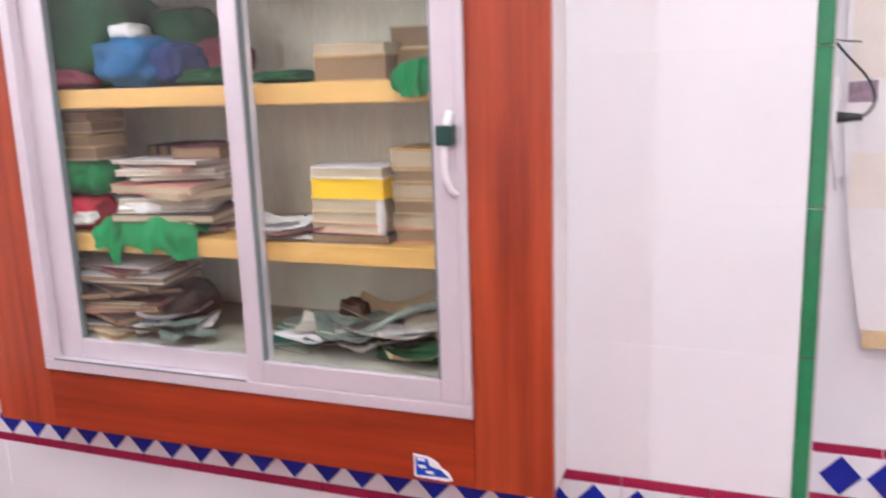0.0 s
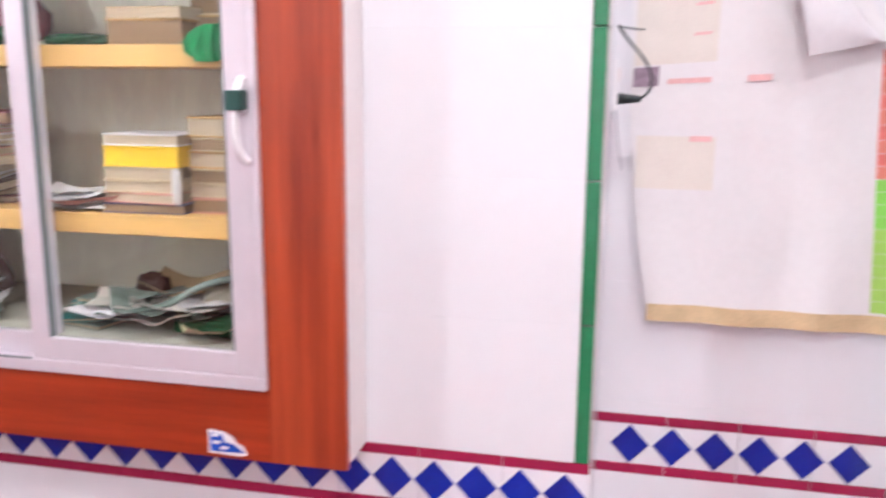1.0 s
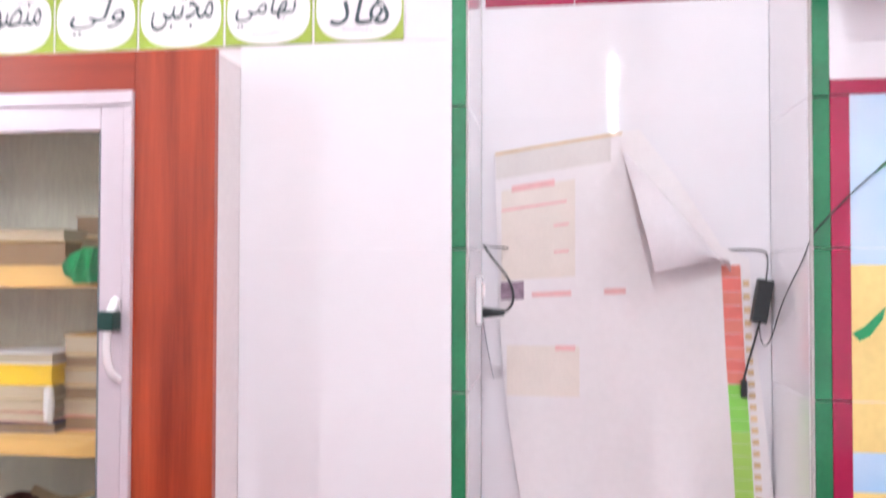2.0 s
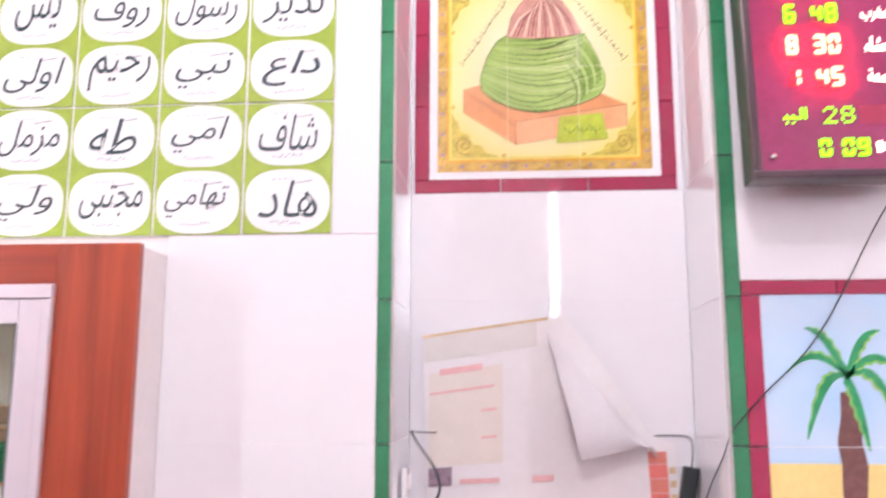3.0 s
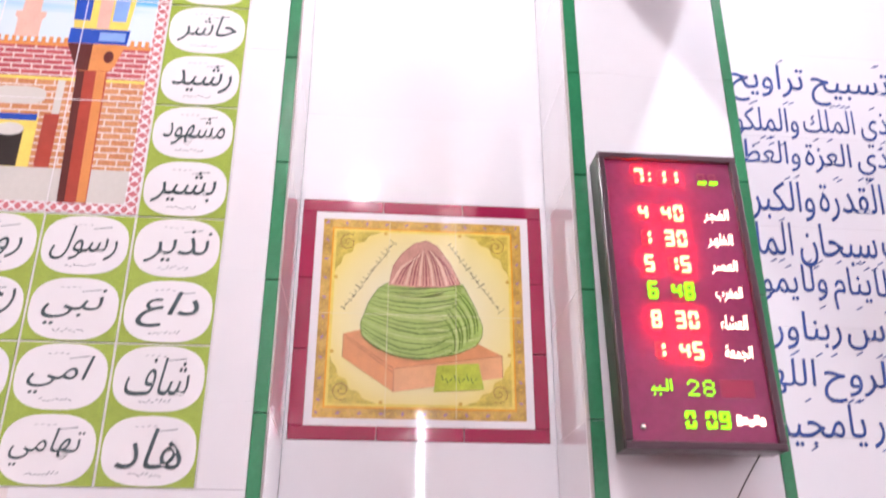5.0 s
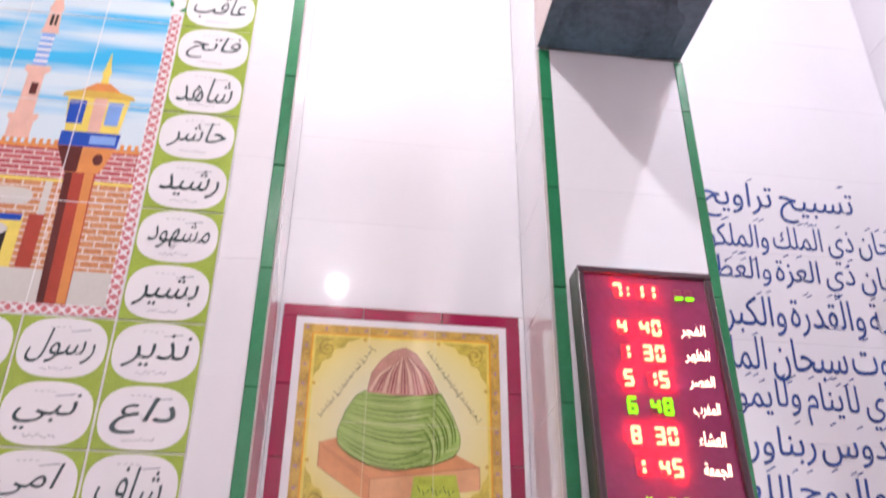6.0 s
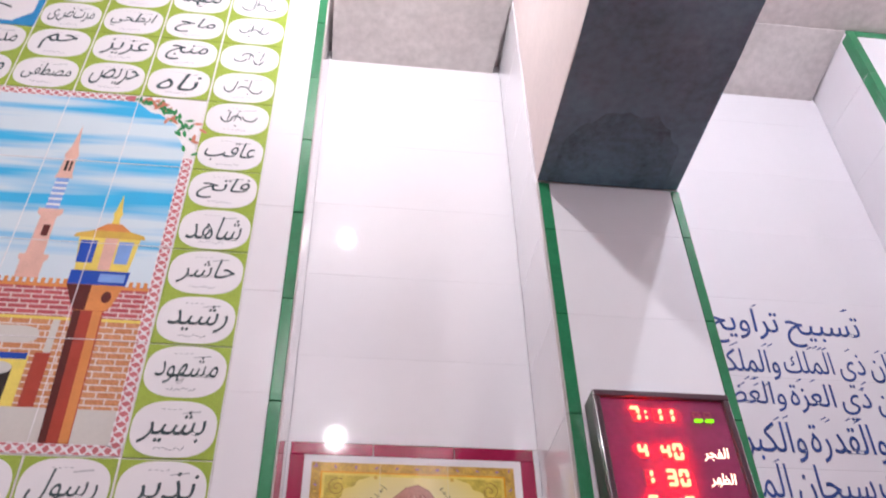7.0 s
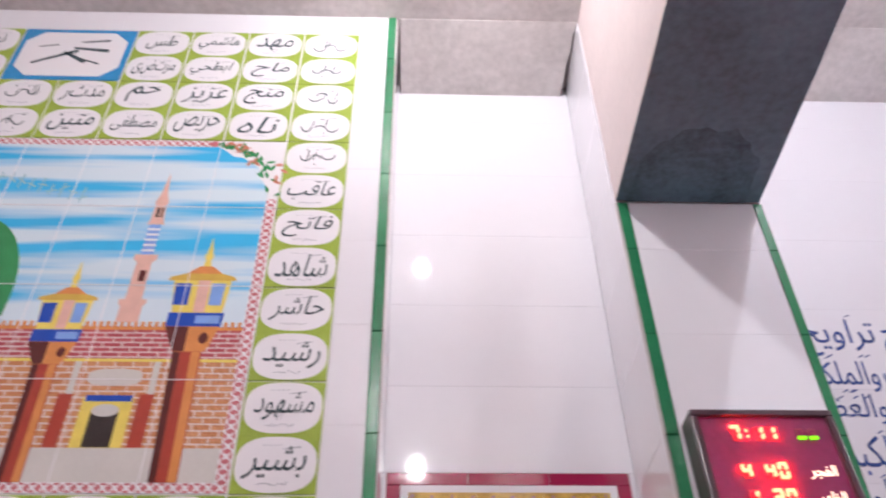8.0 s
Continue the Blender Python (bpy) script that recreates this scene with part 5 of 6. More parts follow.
# aluminium track and two sliding panels
for nm, d in (("track", (AX0, AX1, FY - 0.012, FY + 0.05, AZ0, AZ0 + 0.03)), ("track", (AX0, AX1, FY - 0.012, FY + 0.05, AZ1 - 0.03, AZ1)),
              ("jamb", (AX0, AX0 + 0.03, FY - 0.012, FY + 0.05, AZ0 + 0.0305, AZ1 - 0.0305)), ("jamb", (AX1 - 0.018, AX1, FY - 0.012, FY + 0.05, AZ0 + 0.0305, AZ1 - 0.0305))):
    box(nm, d, ALU, cup, 0.003)


def sliding_panel(x0, x1, y, sw):
    door = box("sliding_door", (x0, x0 + sw[0], y, y + 0.022, AZ0 + 0.031, AZ1 - 0.031), ALU, cup, 0.003)
    box("door_stile", (x1 - sw[1], x1, y, y + 0.022, AZ0 + 0.031, AZ1 - 0.031), ALU, door, 0.003)
    box("door_rail", (x0 + sw[0] + 0.0005, x1 - sw[1] - 0.0005, y, y + 0.022, AZ0 + 0.031, AZ0 + 0.083), ALU, door, 0.003)
    box("door_rail", (x0 + sw[0] + 0.0005, x1 - sw[1] - 0.0005, y, y + 0.022, AZ1 - 0.083, AZ1 - 0.031), ALU, door, 0.003)
    for xa in (x0 + sw[0] + 0.0005, x1 - sw[1] - 0.0055):
        box("seal", (xa, xa + 0.005, y + 0.003, y + 0.020, AZ0 + 0.084, AZ1 - 0.084), ALU_GREY, door)
    g = box("glass_pane", (x0 + sw[0] + 0.001, x1 - sw[1] - 0.001, y + 0.009, y + 0.013, AZ0 + 0.084, AZ1 - 0.084), GLASS, door)
    g.visible_shadow = False
    return door


sliding_panel(AX0 + 0.031, -1.078, FY + 0.020, (0.075, 0.022))
door = sliding_panel(-1.126, AX1 - 0.019, FY - 0.008, (0.046, 0.052))
box("handle_base", (-0.594, -0.570, FY - 0.020, FY - 0.0085, 1.255, 1.325), CHROME, door, 0.003)
box("lock_block", (-0.600, -0.566, FY - 0.054, FY - 0.0205, 1.262, 1.302), DKGREEN, door, 0.003, "dark green lock block")
tube("pull_handle", [(-0.582, FY - 0.012, 1.325), (-0.584, FY - 0.03, 1.31), (-0.586, FY - 0.040, 1.26), (-0.588, FY - 0.042, 1.21), (-0.582, FY - 0.034, 1.17), (-0.574, FY - 0.012, 1.158)], 0.009, OVAL, door)
# dark strip laid on the track for the shaded gap under the left door
box("slot", (AX0 + 0.035, -1.128, FY - 0.0128, FY - 0.0118, AZ0 + 0.0285, AZ0 + 0.0335), ALU_GREY, cup)
# torn sticker
st = thing("sticker", "torn blue and white printed sticker on the cupboard rail", "sticker")
flat("backing", [(-0.700, 0.500), (-0.700, 0.557), (-0.660, 0.553), (-0.640, 0.542), (-0.632, 0.530), (-0.615, 0.522), (-0.605, 0.503), (-0.62, 0.498)], FY - 0.0004, OVAL, st)
flat("blue_field", [(-0.695, 0.505), (-0.695, 0.550), (-0.666, 0.548), (-0.66, 0.53), (-0.635, 0.525), (-0.612, 0.507)], FY - 0.0014, P_BLUE, st)
for a, b in ((-0.69, 0.541), (-0.688, 0.524), (-0.67, 0.512)):
    bar("print_bar", a, a + 0.018, b, b + 0.007, FY - 0.0022, OVAL, st)

# ---- things in the cupboard ----


def book(x, y, z, w, d, h, cover, turn=0.0, tip=0.0, label="", cat="book", pages=None):
    """A closed book: two boards and a spine round a recessed page block."""
    t = max(0.002, min(0.004, h * 0.12))
    top = thing("book", label or "closed book lying flat on the shelf", cat, "books in the cupboard")
    box("lower_board", (-w / 2, w / 2, -d / 2, d / 2, 0, t), cover, top, 0.0006)
    box("upper_board", (-w / 2, w / 2, -d / 2, d / 2, h - t, h), cover, top, 0.0006)
    box("spine", (-w / 2 + 0.0005, w / 2 - 0.0005, d / 2 - 0.003, d / 2, t, h - t), cover, top)
    box("pages", (-w / 2 + 0.003, w / 2 - 0.003, -d / 2 + 0.003, d / 2 - 0.0035, t, h - t), pages or PAGES, top)
    top.matrix_basis = pose(x, y, z, tip, 0, turn)
    return top


PAGES = mat("aged_page_edges", (0.24, 0.15, 0.08), 0.8, var=0.2, scale=60, stretch=(0.3, 0.3, 6))
PAGES_W = mat("pale_page_edges", (0.46, 0.36, 0.25), 0.8, var=0.12, scale=60, stretch=(0.3, 0.3, 6))
B_YEL, B_NAVY = mat("yellow_book_cloth", (0.78, 0.48, 0.01), 0.5, var=0.08), mat("navy_book_cloth", (0.035, 0.03, 0.09), 0.6, var=0.15)
B_TAN, B_CREAM = mat("tan_book_cloth", (0.46, 0.27, 0.09), 0.65, var=0.18, scale=14), mat("cream_book_cloth", (0.52, 0.40, 0.25), 0.6, var=0.12)
B_WHITE, B_BROWN = mat("white_book_cover", (0.66, 0.62, 0.62), 0.5, var=0.06), mat("dark_brown_book_cloth", (0.06, 0.028, 0.022), 0.65, var=0.3)
B_PINK, B_MAR, B_TEAL = mat("pink_paper_cover", (0.55, 0.24, 0.19), 0.6, var=0.15), mat("maroon_book_cloth", (0.13, 0.02, 0.03), 0.6, var=0.2), mat("teal_booklet_cover", (0.03, 0.17, 0.16), 0.55, var=0.3)
CL_GREEN, CL_DGREEN = mat("bright_green_cloth", (0.0, 0.17, 0.042), 0.85, var=0.3, scale=14, bump=0.3, bump_scale=300), mat("dark_green_cloth", (0.002, 0.055, 0.016), 0.85, var=0.35, scale=14, bump=0.3, bump_scale=300)
CL_RED, CL_MAR = mat("crimson_cloth", (0.38, 0.004, 0.025), 0.85, var=0.3, scale=14), mat("wine_cloth", (0.16, 0.02, 0.04), 0.85, var=0.3, scale=14)
CL_BLUE, CL_NAVY = mat("blue_cloth_bag", (0.0, 0.075, 0.20), 0.75, var=0.3, scale=16), mat("navy_cloth", (0.006, 0.02, 0.10), 0.8, var=0.3)
CL_WHITE, CL_GREY = mat("white_cotton", (0.66, 0.62, 0.60), 0.85, var=0.1), mat("grey_green_cloth", (0.20, 0.24, 0.21), 0.85, var=0.4, scale=16)


def cloth(name, x, y, z, w, d, h, material, label, cat="cloth", seed=1.0, lumps=9.0):
    """A crumpled bundle of cloth with folds, flat where it rests."""
    bm = bmesh.new()
    bmesh.ops.create_icosphere(bm, subdivisions=4, radius=1.0)
    for v in bm.verts:
        p = v.co.copy()
        q = Vector((math.copysign(abs(p.x) ** 0.7, p.x), math.copysign(abs(p.y) ** 0.7, p.y), math.copysign(abs(p.z) ** 0.75, p.z)))
        f = 1 + 0.22 * noise.noise(p * 1.9 + Vector((seed, 0, 0))) + 0.13 * abs(noise.noise(Vector((p.x * lumps * 0.45, p.y * 4, p.z * 2.2 + seed))))
        v.co = Vector((q.x * w / 2 * f, q.y * d / 2 * f, max(-h / 2, q.z * h / 2 * f) + h / 2))
    ob = tagged(part(name, bm, material, None, smooth=True), label, cat, kind="")
    ob.matrix_basis = pose(x, y, z)
    return ob


def drape(name, x0, x1, z, lip, material, label, seed=2.0, back=0.12, bowl=False):
    """A cloth that lies on the shelf and hangs over its front edge in uneven points."""
    nx, ny = 30, 22
    vs, fs = [], []
    for i in range(nx + 1):
        u = i / nx
        hang = lip * (0.45 + 0.75 * abs(noise.noise((u * 4.2 + seed, 0.4, 0))) + (0.75 if 0.16 < u < 0.30 else 0))
        if bowl:
            hang = lip * max(0.0, 1 - abs(2 * u - 1) ** 3.5) + 0.004
        for j in range(ny + 1):
            t = j / ny
            run = (back + hang) * t
            if run < back:
                y, zz = SY0 + back - run, z + 0.012 + (0.012 if bowl else 0.055) * (1 - t) * (0.5 + noise.noise((u * 5, t * 3, seed))) + 0.03 * math.sin(math.pi * u)
            else:
                y, zz = SY0 - 0.010 - 0.006 * math.sin(u * 24), z + 0.006 - (run - back)
            vs.append((x0 + (x1 - x0) * u + 0.012 * noise.noise((u * 6, t * 6, seed + 3)), y - 0.004 + 0.006 * noise.noise((u * 9, t * 7, seed)), zz))
    for i in range(nx):
        for j in range(ny):
            q = i * (ny + 1) + j
            fs.append((q, q + 1, q + ny + 2, q + ny + 1))
    m0 = len(vs)
    vs += [(a, b + 0.002, c_ - 0.002) for a, b, c_ in vs]
    fs += [tuple(m0 + q for q in f[::-1]) for f in fs]
    ob = tagged(ob_from(name, vs, fs, material), label, "cloth")
    for p in ob.data.polygons:
        p.use_smooth = True
    return ob


def loose_sheet(x, y, z, w, d, turn, curl, material, label="crumpled loose paper on the shelf"):
    n = 8
    vs, fs = [], []
    s = rc.uniform(0, 50)
    for i in range(n + 1):
        for j in range(n + 1):
            u, v = i / n - 0.5, j / n - 0.5
            vs.append((u * w, v * d, curl * (u * u + 0.6 * v * v) * 4 + 0.010 + 0.012 * noise.noise((u * 3 + s, v * 3, 0))))
    for i in range(n):
        for j in range(n):
            q = i * (n + 1) + j
            fs.append((q, q + n + 1, q + n + 2, q + 1))
    m0 = len(vs)
    vs += [(a, b, c_ - 0.0012) for a, b, c_ in vs]
    fs += [tuple(m0 + q for q in f[::-1]) for f in fs]
    ob = tagged(ob_from("paper_sheet", vs, fs, material), label, "paper", "loose papers in the cupboard")
    ob.matrix_basis = pose(x, y, z, rc.uniform(-5, 5), rc.uniform(-5, 5), turn)
    return ob


T, Mi, Bo = SH[1], SH[0], 0.742
# top shelf
cloth("cloth_bundle", -1.69, 0.06, T, 0.36, 0.24, 0.30, CL_DGREEN, "large bundle of dark green cloth on the shelf", seed=3.1)
cloth("cloth_bundle", -1.70, -0.03, T, 0.17, 0.12, 0.055, CL_MAR, "folded wine red cloth in front of green cloth", seed=5.4)
cloth("cloth_bag", -1.475, -0.01, T, 0.20, 0.16, 0.125, CL_BLUE, "blue cloth bag slumped on the shelf", "bag", seed=7.7)
cloth("cloth_bundle", -1.53, 0.03, T + 0.115, 0.09, 0.10, 0.05, CL_WHITE, "small cream cloth on the blue bag", seed=1.7)
cloth("cloth_bundle", -1.37, 0.01, T, 0.11, 0.15, 0.11, CL_NAVY, "navy cloth bundle beside the blue bag", seed=9.2)
cloth("cloth_bundle", -1.46, 0.13, T, 0.24, 0.14, 0.20, CL_DGREEN, "dark green cloth piled behind the bag", seed=2.5)
cloth("cloth_bundle", -1.29, 0.03, T, 0.13, 0.16, 0.045, CL_DGREEN, "flattened green cloth on the shelf", seed=6.6)
cloth("cloth_bundle", -1.31, 0.11, T, 0.15, 0.12, 0.12, CL_MAR, "wine red cloth behind green cloth", seed=4.6)
cloth("cloth_bundle", -1.10, 0.08, T, 0.17, 0.12, 0.032, CL_DGREEN, "thin folded green cloth on the shelf", seed=8.3)
book(-0.873, 0.04, T, 0.185, 0.15, 0.058, B_TAN, 2, label="thick tan cloth book under another")
book(-0.868, 0.04, T + 0.059, 0.19, 0.15, 0.026, B_CREAM, -3, label="cream book on top of a tan book", pages=PAGES_W)
book(-0.73, 0.12, T, 0.15, 0.16, 0.07, B_TAN, 5, label="tan book at the back of the shelf")
book(-0.73, 0.12, T + 0.071, 0.14, 0.15, 0.05, B_CREAM, -4, label="worn cream book on a tan book")
drape("green_cloth", -0.738, -0.630, T, 0.036, CL_GREEN, "bright green cloth hanging over the shelf edge", seed=4.4, back=0.10, bowl=True)
cloth("cloth_bundle", -0.69, -0.045, T, 0.10, 0.07, 0.028, CL_GREEN, "bright green cloth bunched on the shelf", seed=2.2)
# middle shelf
cloth("cloth_bundle", -1.715, -0.02, Mi, 0.17, 0.14, 0.095, CL_RED, "crimson cloth bundle on the shelf", seed=3.9)
cloth("cloth_bundle", -1.655, -0.07, Mi + 0.02, 0.06, 0.06, 0.035, CL_WHITE, "small white cloth tucked in crimson cloth", seed=6.1)
cloth("cloth_bundle", -1.715, 0.0, Mi + 0.09, 0.20, 0.16, 0.095, CL_GREEN, "green cloth bundle on crimson cloth", seed=1.2)
for i, (h, m, a) in enumerate(((0.035, B_CREAM, 4), (0.03, B_TAN, -5), (0.03, B_CREAM, 2), (0.022, B_TAN, -3))):
    book(-1.70, 0.01, Mi + 0.187 + 0.0355 * i - 0.003 * (i > 2), 0.16, 0.13, h, m, a, label="tan book in a leaning pile")
for i in range(4):
    b = book(-1.545 + 0.035 * i, 0.17, Mi + 0.001, 0.17, 0.21, 0.03, B_BROWN, 90, label="dark brown book standing upright at the back")
    b.matrix_basis = pose(-1.56 + 0.036 * i, 0.17, Mi + 0.108 + 0.001, 0, 90, 0) @ Matrix.Diagonal((1.25, 0.8, 1, 1))
r5 = random.Random(11)
z = Mi
for i in range(11):
    h = r5.uniform(0.009, 0.024)
    book(-1.41 + r5.uniform(-0.02, 0.02), 0.02 + r5.uniform(-0.02, 0.02), z, r5.uniform(0.24, 0.29), 0.19, h, r5.choice((B_PINK, B_WHITE, B_BROWN, B_BROWN, B_MAR, B_MAR, B_CREAM)), r5.uniform(-24, 24), r5.uniform(-3, 5), label="thin worn booklet in a leaning pile", cat="booklet", pages=PAGES_W)
    z += h + 0.001
book(-1.33, 0.06, z, 0.13, 0.17, 0.03, B_MAR, 8, label="maroon book on a pile of booklets")
drape("green_cloth", -1.60, -1.28, Mi, 0.062, CL_GREEN, "bright green cloth draped over the shelf edge", seed=2.0)
cloth("cloth_bundle", -1.47, -0.055, Mi + 0.05, 0.11, 0.07, 0.035, CL_WHITE, "crumpled white cloth on a green cloth", seed=7.0)
for i in range(7):
    loose_sheet(-1.09 + r5.uniform(-0.05, 0.06), 0.0 + r5.uniform(-0.04, 0.04), Mi + 0.003 * i, 0.17, 0.13, r5.uniform(-30, 30), r5.uniform(0, 0.014), r5.choice((PAPER, CREAM_PRINT, B_PINK)))
z = Mi
for w, h, m, a, lab, pg in ((0.20, 0.022, B_NAVY, 3, "navy blue book at the bottom of a stack", PAGES), (0.185, 0.024, B_PINK, -4, "pink covered book in a stack", PAGES_W), (0.185, 0.026, B_CREAM, 2, "cream book in a stack", PAGES_W), (0.18, 0.03, B_CREAM, -2, "cream book in a stack", PAGES_W)):
    book(-0.878, -0.005, z, w, 0.14, h, m, a, label=lab, pages=pg)
    z += h + 0.0008
book(-0.874, -0.005, z, 0.188, 0.14, 0.046, B_YEL, 0, label="bright yellow book in a stack", pages=B_YEL)
book(-0.874, -0.005, z + 0.047, 0.185, 0.14, 0.026, B_WHITE, 1, label="white book on a yellow book", pages=PAGES_W)
z = Mi
for i, (h, m) in enumerate(((0.035, B_PINK), (0.03, B_CREAM), (0.034, B_CREAM), (0.038, B_TAN), (0.03, B_CREAM), (0.045, B_TAN))):
    book(-0.70, 0.04, z, 0.155, 0.15, h, m, (-1) ** i * 4, label="tan and cream book in a tall stack", pages=PAGES_W if i % 2 else PAGES)
    z += h + 0.0008
cloth("cloth_bundle", -0.79, -0.07, Mi + 0.022, 0.022, 0.02, 0.08, CL_WHITE, "small white rag against a book stack", seed=3.3)
# bottom
z = Bo
for i in range(13):
    h = r5.uniform(0.007, 0.019)
    book(-1.64 + r5.uniform(-0.03, 0.03) + 0.004 * i, 0.02 + r5.uniform(-0.02, 0.02), z, r5.uniform(0.24, 0.30), 0.19, h, r5.choice((B_BROWN, B_PINK, B_BROWN, B_WHITE, B_CREAM, B_MAR)), r5.uniform(-34, 34), r5.uniform(-3, 6), label="worn brown booklet in an untidy pile", cat="booklet")
    z += h + 0.001
for i in range(6):
    loose_sheet(-1.46 + r5.uniform(-0.06, 0.08), -0.02 + r5.uniform(-0.04, 0.05), Bo + 0.006 * i, 0.20, 0.14, r5.uniform(-50, 50), r5.uniform(0.0, 0.03), r5.choice((PAPER, PAPER, CL_GREY)))
cloth("cloth_bundle", -1.50, 0.07, Bo, 0.22, 0.15, 0.13, B_BROWN, "dark brown cloth heap behind papers", seed=5.0)
for i in range(5):
    book(-1.07 + 0.012 * i, 0.0 + 0.012 * i, Bo + 0.011 * i, 0.17, 0.13, 0.010, B_TEAL if i % 2 else CL_GREY, r5.uniform(-25, 25), label="teal booklet in a slipped pile", cat="booklet", pages=PAGES_W)
for i in range(12):
    loose_sheet(-0.86 + r5.uniform(-0.13, 0.15), 0.0 + r5.uniform(-0.05, 0.06), Bo + 0.006 * i, 0.20, 0.13, r5.uniform(-60, 60), r5.uniform(0.0, 0.03), r5.choice((CREAM_PRINT, B_CREAM, PAPER_BACK, CL_GREY, CL_GREY)))
cloth("cloth_bundle", -0.93, 0.04, Bo + 0.05, 0.075, 0.06, 0.065, B_BROWN, "small brown cloth lump on papers", seed=8.8)
cloth("cloth_bundle", -0.72, -0.04, Bo, 0.20, 0.09, 0.045, CL_DGREEN, "dark green cloth on the cupboard floor", seed=6.9)
cloth("cloth_bundle", -0.70, 0.07, Bo, 0.22, 0.14, 0.10, mat("beige_cloth", (0.40, 0.35, 0.28), 0.85, var=0.2, scale=16), "beige cloth heaped beside papers", seed=1.9)
strap = thing("strap", "dark cloth strap lying over the papers", "strap")
tube("strap_band", [(-0.93, -0.04, Bo + 0.04), (-0.86, -0.05, Bo + 0.055), (-0.80, -0.04, Bo + 0.09), (-0.74, -0.03, Bo + 0.125), (-0.66, -0.02, Bo + 0.135)], 0.008, CL_GREY, strap)

# ---- lamps ----


def ceiling_bulb(x, y, z, material):
    lamp = thing("ceiling_lamp", "lit round LED bulb in a white holder; the far right one is added fill", "lamp", "ceiling lamps")
    bm = bmesh.new()
    bmesh.ops.create_uvsphere(bm, u_segments=20, v_segments=12, radius=0.027, matrix=Matrix.Translation((x, y, z)))
    part("bulb", bm, material, lamp, smooth=True)
    bm = bmesh.new()
    bmesh.ops.create_cone(bm, cap_ends=True, segments=16, radius1=0.022, radius2=0.03, depth=CEIL - z - 0.042, matrix=Matrix.Translation((x, y, (CEIL + z + 0.04) / 2)))
    part("holder", bm, OVAL, lamp)


ceiling_bulb(0.25, -0.74, 4.40, BULB)
ceiling_bulb(0.24, -2.80, 4.38, BULB_HALL)
ceiling_bulb(1.62, -1.15, 4.33, BULB_COOL)
# unseen bulb added as fill, set where no tile mirrors it
ceiling_bulb(4.1, -1.2, 4.33, BULB)
tl = thing("tube_light", "lit vertical fluorescent tube; its side wall copies are added fill", "lamp")
bm = bmesh.new()
bmesh.ops.create_cone(bm, cap_ends=True, segments=14, radius1=0.016, radius2=0.016, depth=1.15, matrix=Matrix.Translation((0.80, -4.945, 2.68)))
part("tube", bm, TUBE_BACK, tl)
box("batten", (0.765, 0.835, -4.999, -4.962, 2.06, 3.30), OVAL, tl, 0.004)
# unseen side wall tubes, added to brighten the lower walls evenly
for sx in (-3.365, 4.365):
    side_fill = copy_thing(tl, Matrix.Translation((sx + (0.04 if sx < 0 else -0.04), -2.5, 0)) @ Matrix.Rotation(radians(90 if sx > 0 else -90), 4, "Z") @ Matrix.Translation((-0.8, 4.945, 0)))
    for o in side_fill.children:
        if o.name.startswith("tube"):
            o.data = o.data.copy()
            o.data.materials[0] = TUBE_FILL

# ---- tiles, last ----
TA = 2.701 - ROW * 6
tile_field(wall_a, -0.3775, 0.1045, -0.001, 0.493, ZP - 0.0005, 0.9, 50.0, rows_from=Z0)
tile_field(wall_a, 0.0005, 0.1045, -0.001, ZP, CEIL - 0.001, 0.45, -0.9, rows_from=TA)
tile_field(wall_a, -2.4, XA, -0.001, 0.0, 0.3315, 0.45, 0.1)
tile_field(wall_a, -PX * COLS, -0.0005, -0.001, ZP + PZ * 16 + 0.0005, CEIL - 0.001, 0.45, -0.45)
strip_v(wall_a, 0.105, XA - 0.0035, -0.003, 0.4935, CEIL - 0.001, GREEN)
diamond_band(wall_a, -2.4, XA, -0.0015, -0.115 - 0.1 * 22)
diamond_band(wall_n, XA + 0.002, XP0 - 0.002, ND - 0.0035, 0.228, 0.105)
for z0, z1 in ((0.0, 0.3315), (0.493, B0 - 0.0005), (B1 + 0.0005, CEIL - 0.062)):
    tile_field(wall_n, XA + 0.0018, XP0 - 0.0018, ND - 0.003, z0, z1, 0.9, 50.0, rows_from=Z0 + 0.03)
for xa, xb in ((XA + 0.0018, A0), (A1, XP0 - 0.0018)):
    tile_field(wall_n, xa, xb, ND - 0.003, B0, B1, 0.45, 50.0, rows_from=Z0 + 0.03)
strip_v(wall_p, XP0 + 0.0065, 0.886, -0.003, 0.493, BZ - 0.004, GREEN)
strip_v(wall_p, 1.2835, XP1, -0.003, 0.493, BZ - 0.004, GREEN)
tile_field(wall_p, 0.8865, 1.283, -0.001, D1 + 0.0005, BZ - 0.004, 0.45, 50.0)
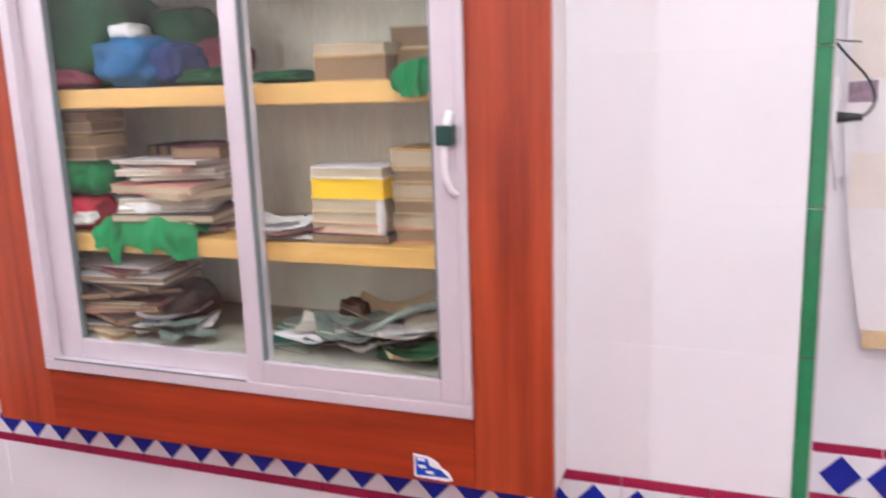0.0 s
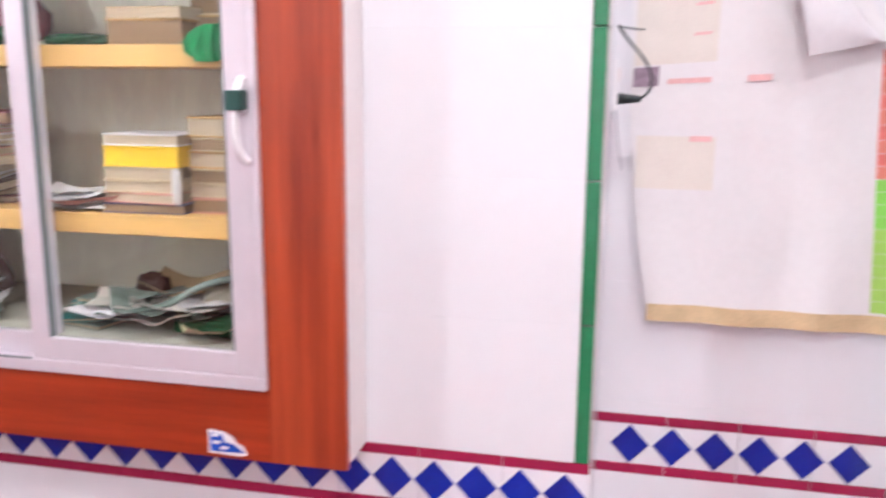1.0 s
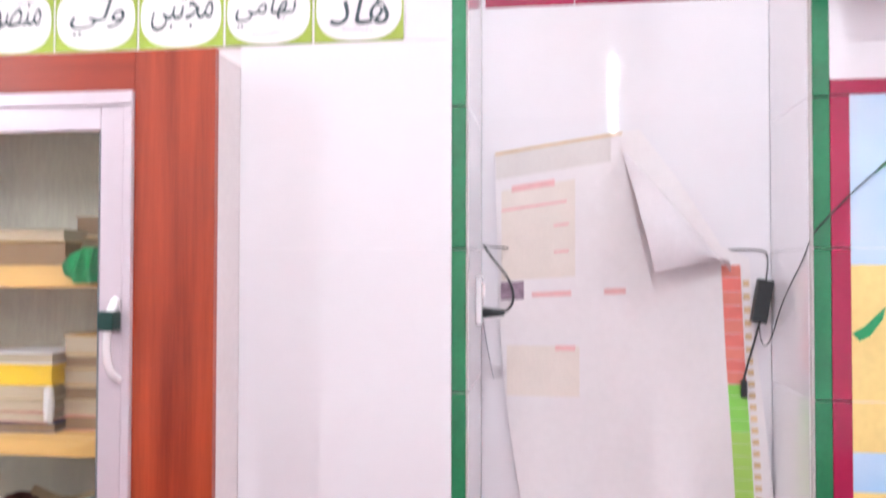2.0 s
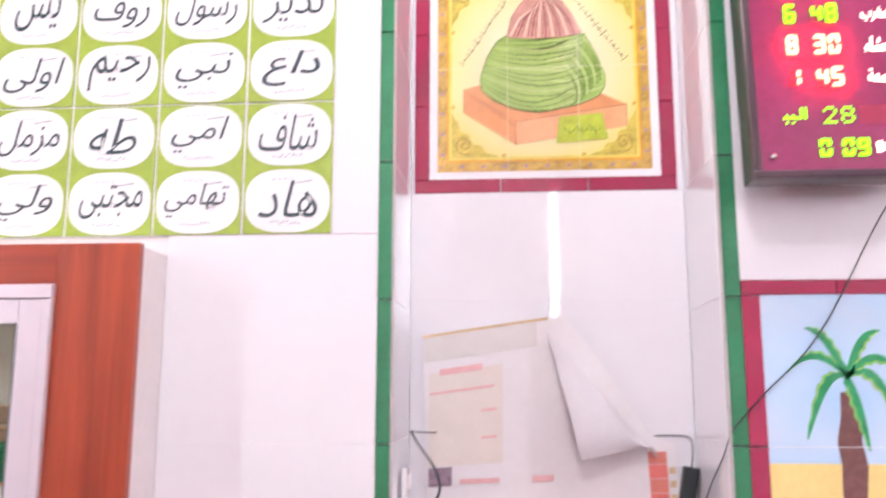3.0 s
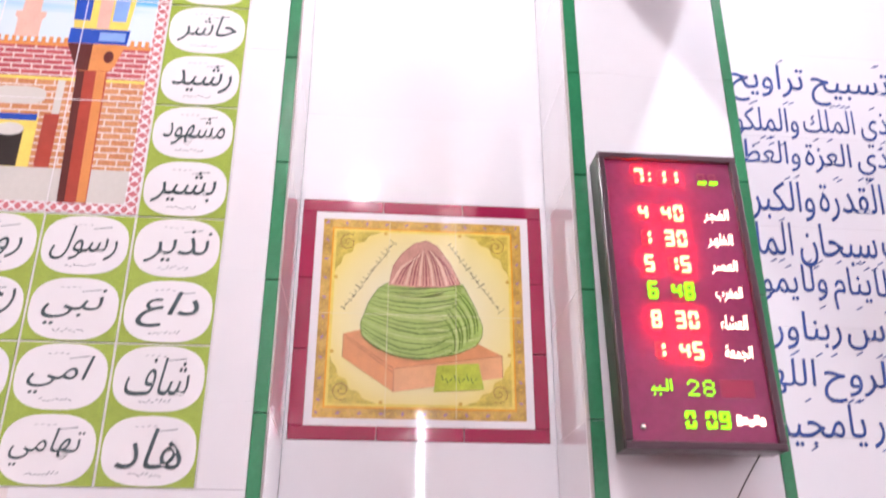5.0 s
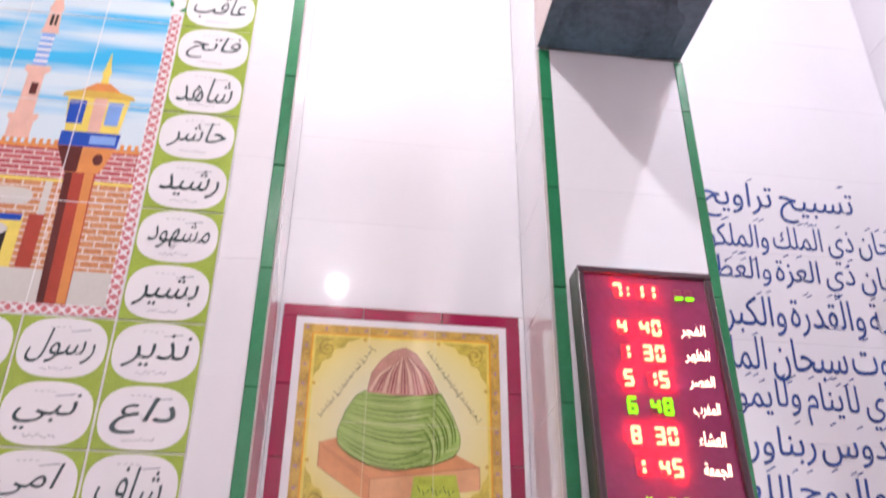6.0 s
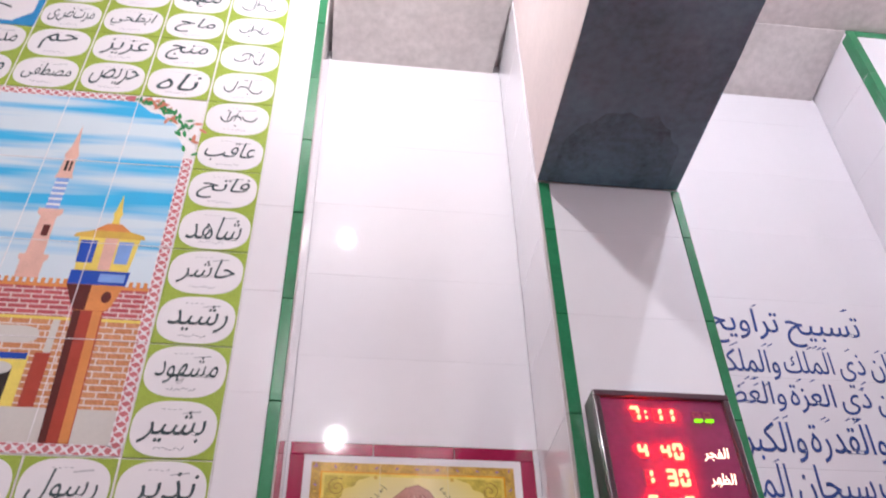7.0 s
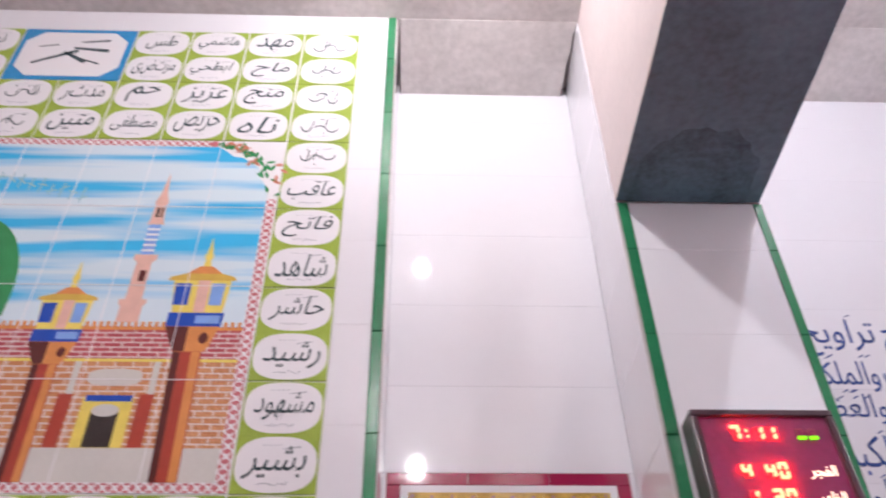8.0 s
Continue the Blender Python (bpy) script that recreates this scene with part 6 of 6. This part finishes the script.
tile_field(wall_p, XP0, XP1, -0.001, 0.493, D0 - 0.0005, 0.45, 50.0, skip=((XP0, XP1, 0.493, 0.5),))
tile_field(wall_p, XP0, XP1, -0.001, 0.0, 0.3315, 0.45, 50.0)
tile_field(wall_p, BX1 + 0.0005, XP1, -0.001, BZ, CEIL - 0.001, 0.45, 50.0)
diamond_band(wall_p, XP0, XP1, -0.0015, 0.91, 0.105)
tile_field(wall_w, XP1 + 0.0018, XR - 0.0018, ND - 0.001, 0.0, CEIL - 0.062, 0.9, 50.0, rows_from=Z0 + 0.03)
strip_v(wall_r, XR, XR + 0.036, -0.003, 0.0, CEIL - 0.001, GREEN)
strip_h(wall_r, XR + 0.037, XR + 1.0, -0.003, CEIL - 0.038, CEIL - 0.002, GREEN)
tile_field(wall_r, XR + 0.037, XR + 1.0, -0.001, 0.0, CEIL - 0.039, 0.45, XR + 0.037)
for i in range(-1, 15):
    z0, z1 = max(0.0, Z0 + i * ROW), min(CEIL - 0.02, Z0 + (i + 1) * ROW)
    if z1 - z0 < 0.02:
        continue
    side_piece("side_tile", XA, 0.008, ND - 0.004, z0 + 0.0003, z1 - 0.0003, WHITE, wall_a, 1)
    side_piece("side_tile", XP0, 0.008, ND - 0.004, z0 + 0.0003, z1 - 0.0003, WHITE, wall_p, -1)
    side_piece("side_tile", XP1, 0.008, ND - 0.002, z0 + 0.0003, z1 - 0.0003, WHITE, wall_p, 1)
    side_piece("side_tile", XR, 0.045, ND - 0.002, z0 + 0.0003, z1 - 0.0003, WHITE, wall_r, -1)
    side_piece("edge_tile", XR, 0.008, 0.044, z0 + 0.001, z1 - 0.001, GREEN, wall_r, -1)
for x, y0, owner in ((XA - 0.003, -0.0032, wall_a), (XP0, -0.0032, wall_p)):
    for i in range(2, 14):
        z0, z1 = Z0 + i * ROW, min(CEIL - 0.002 if owner is wall_a else BZ - 0.004, Z0 + (i + 1) * ROW)
        if z1 - z0 > 0.03:
            piece("cut_edge", x, x + (0.0045 if owner is wall_a else 0.006), y0, y0 + 0.013, z0 + 0.0008, z1 - 0.0008, EDGE, owner, 0.0008)
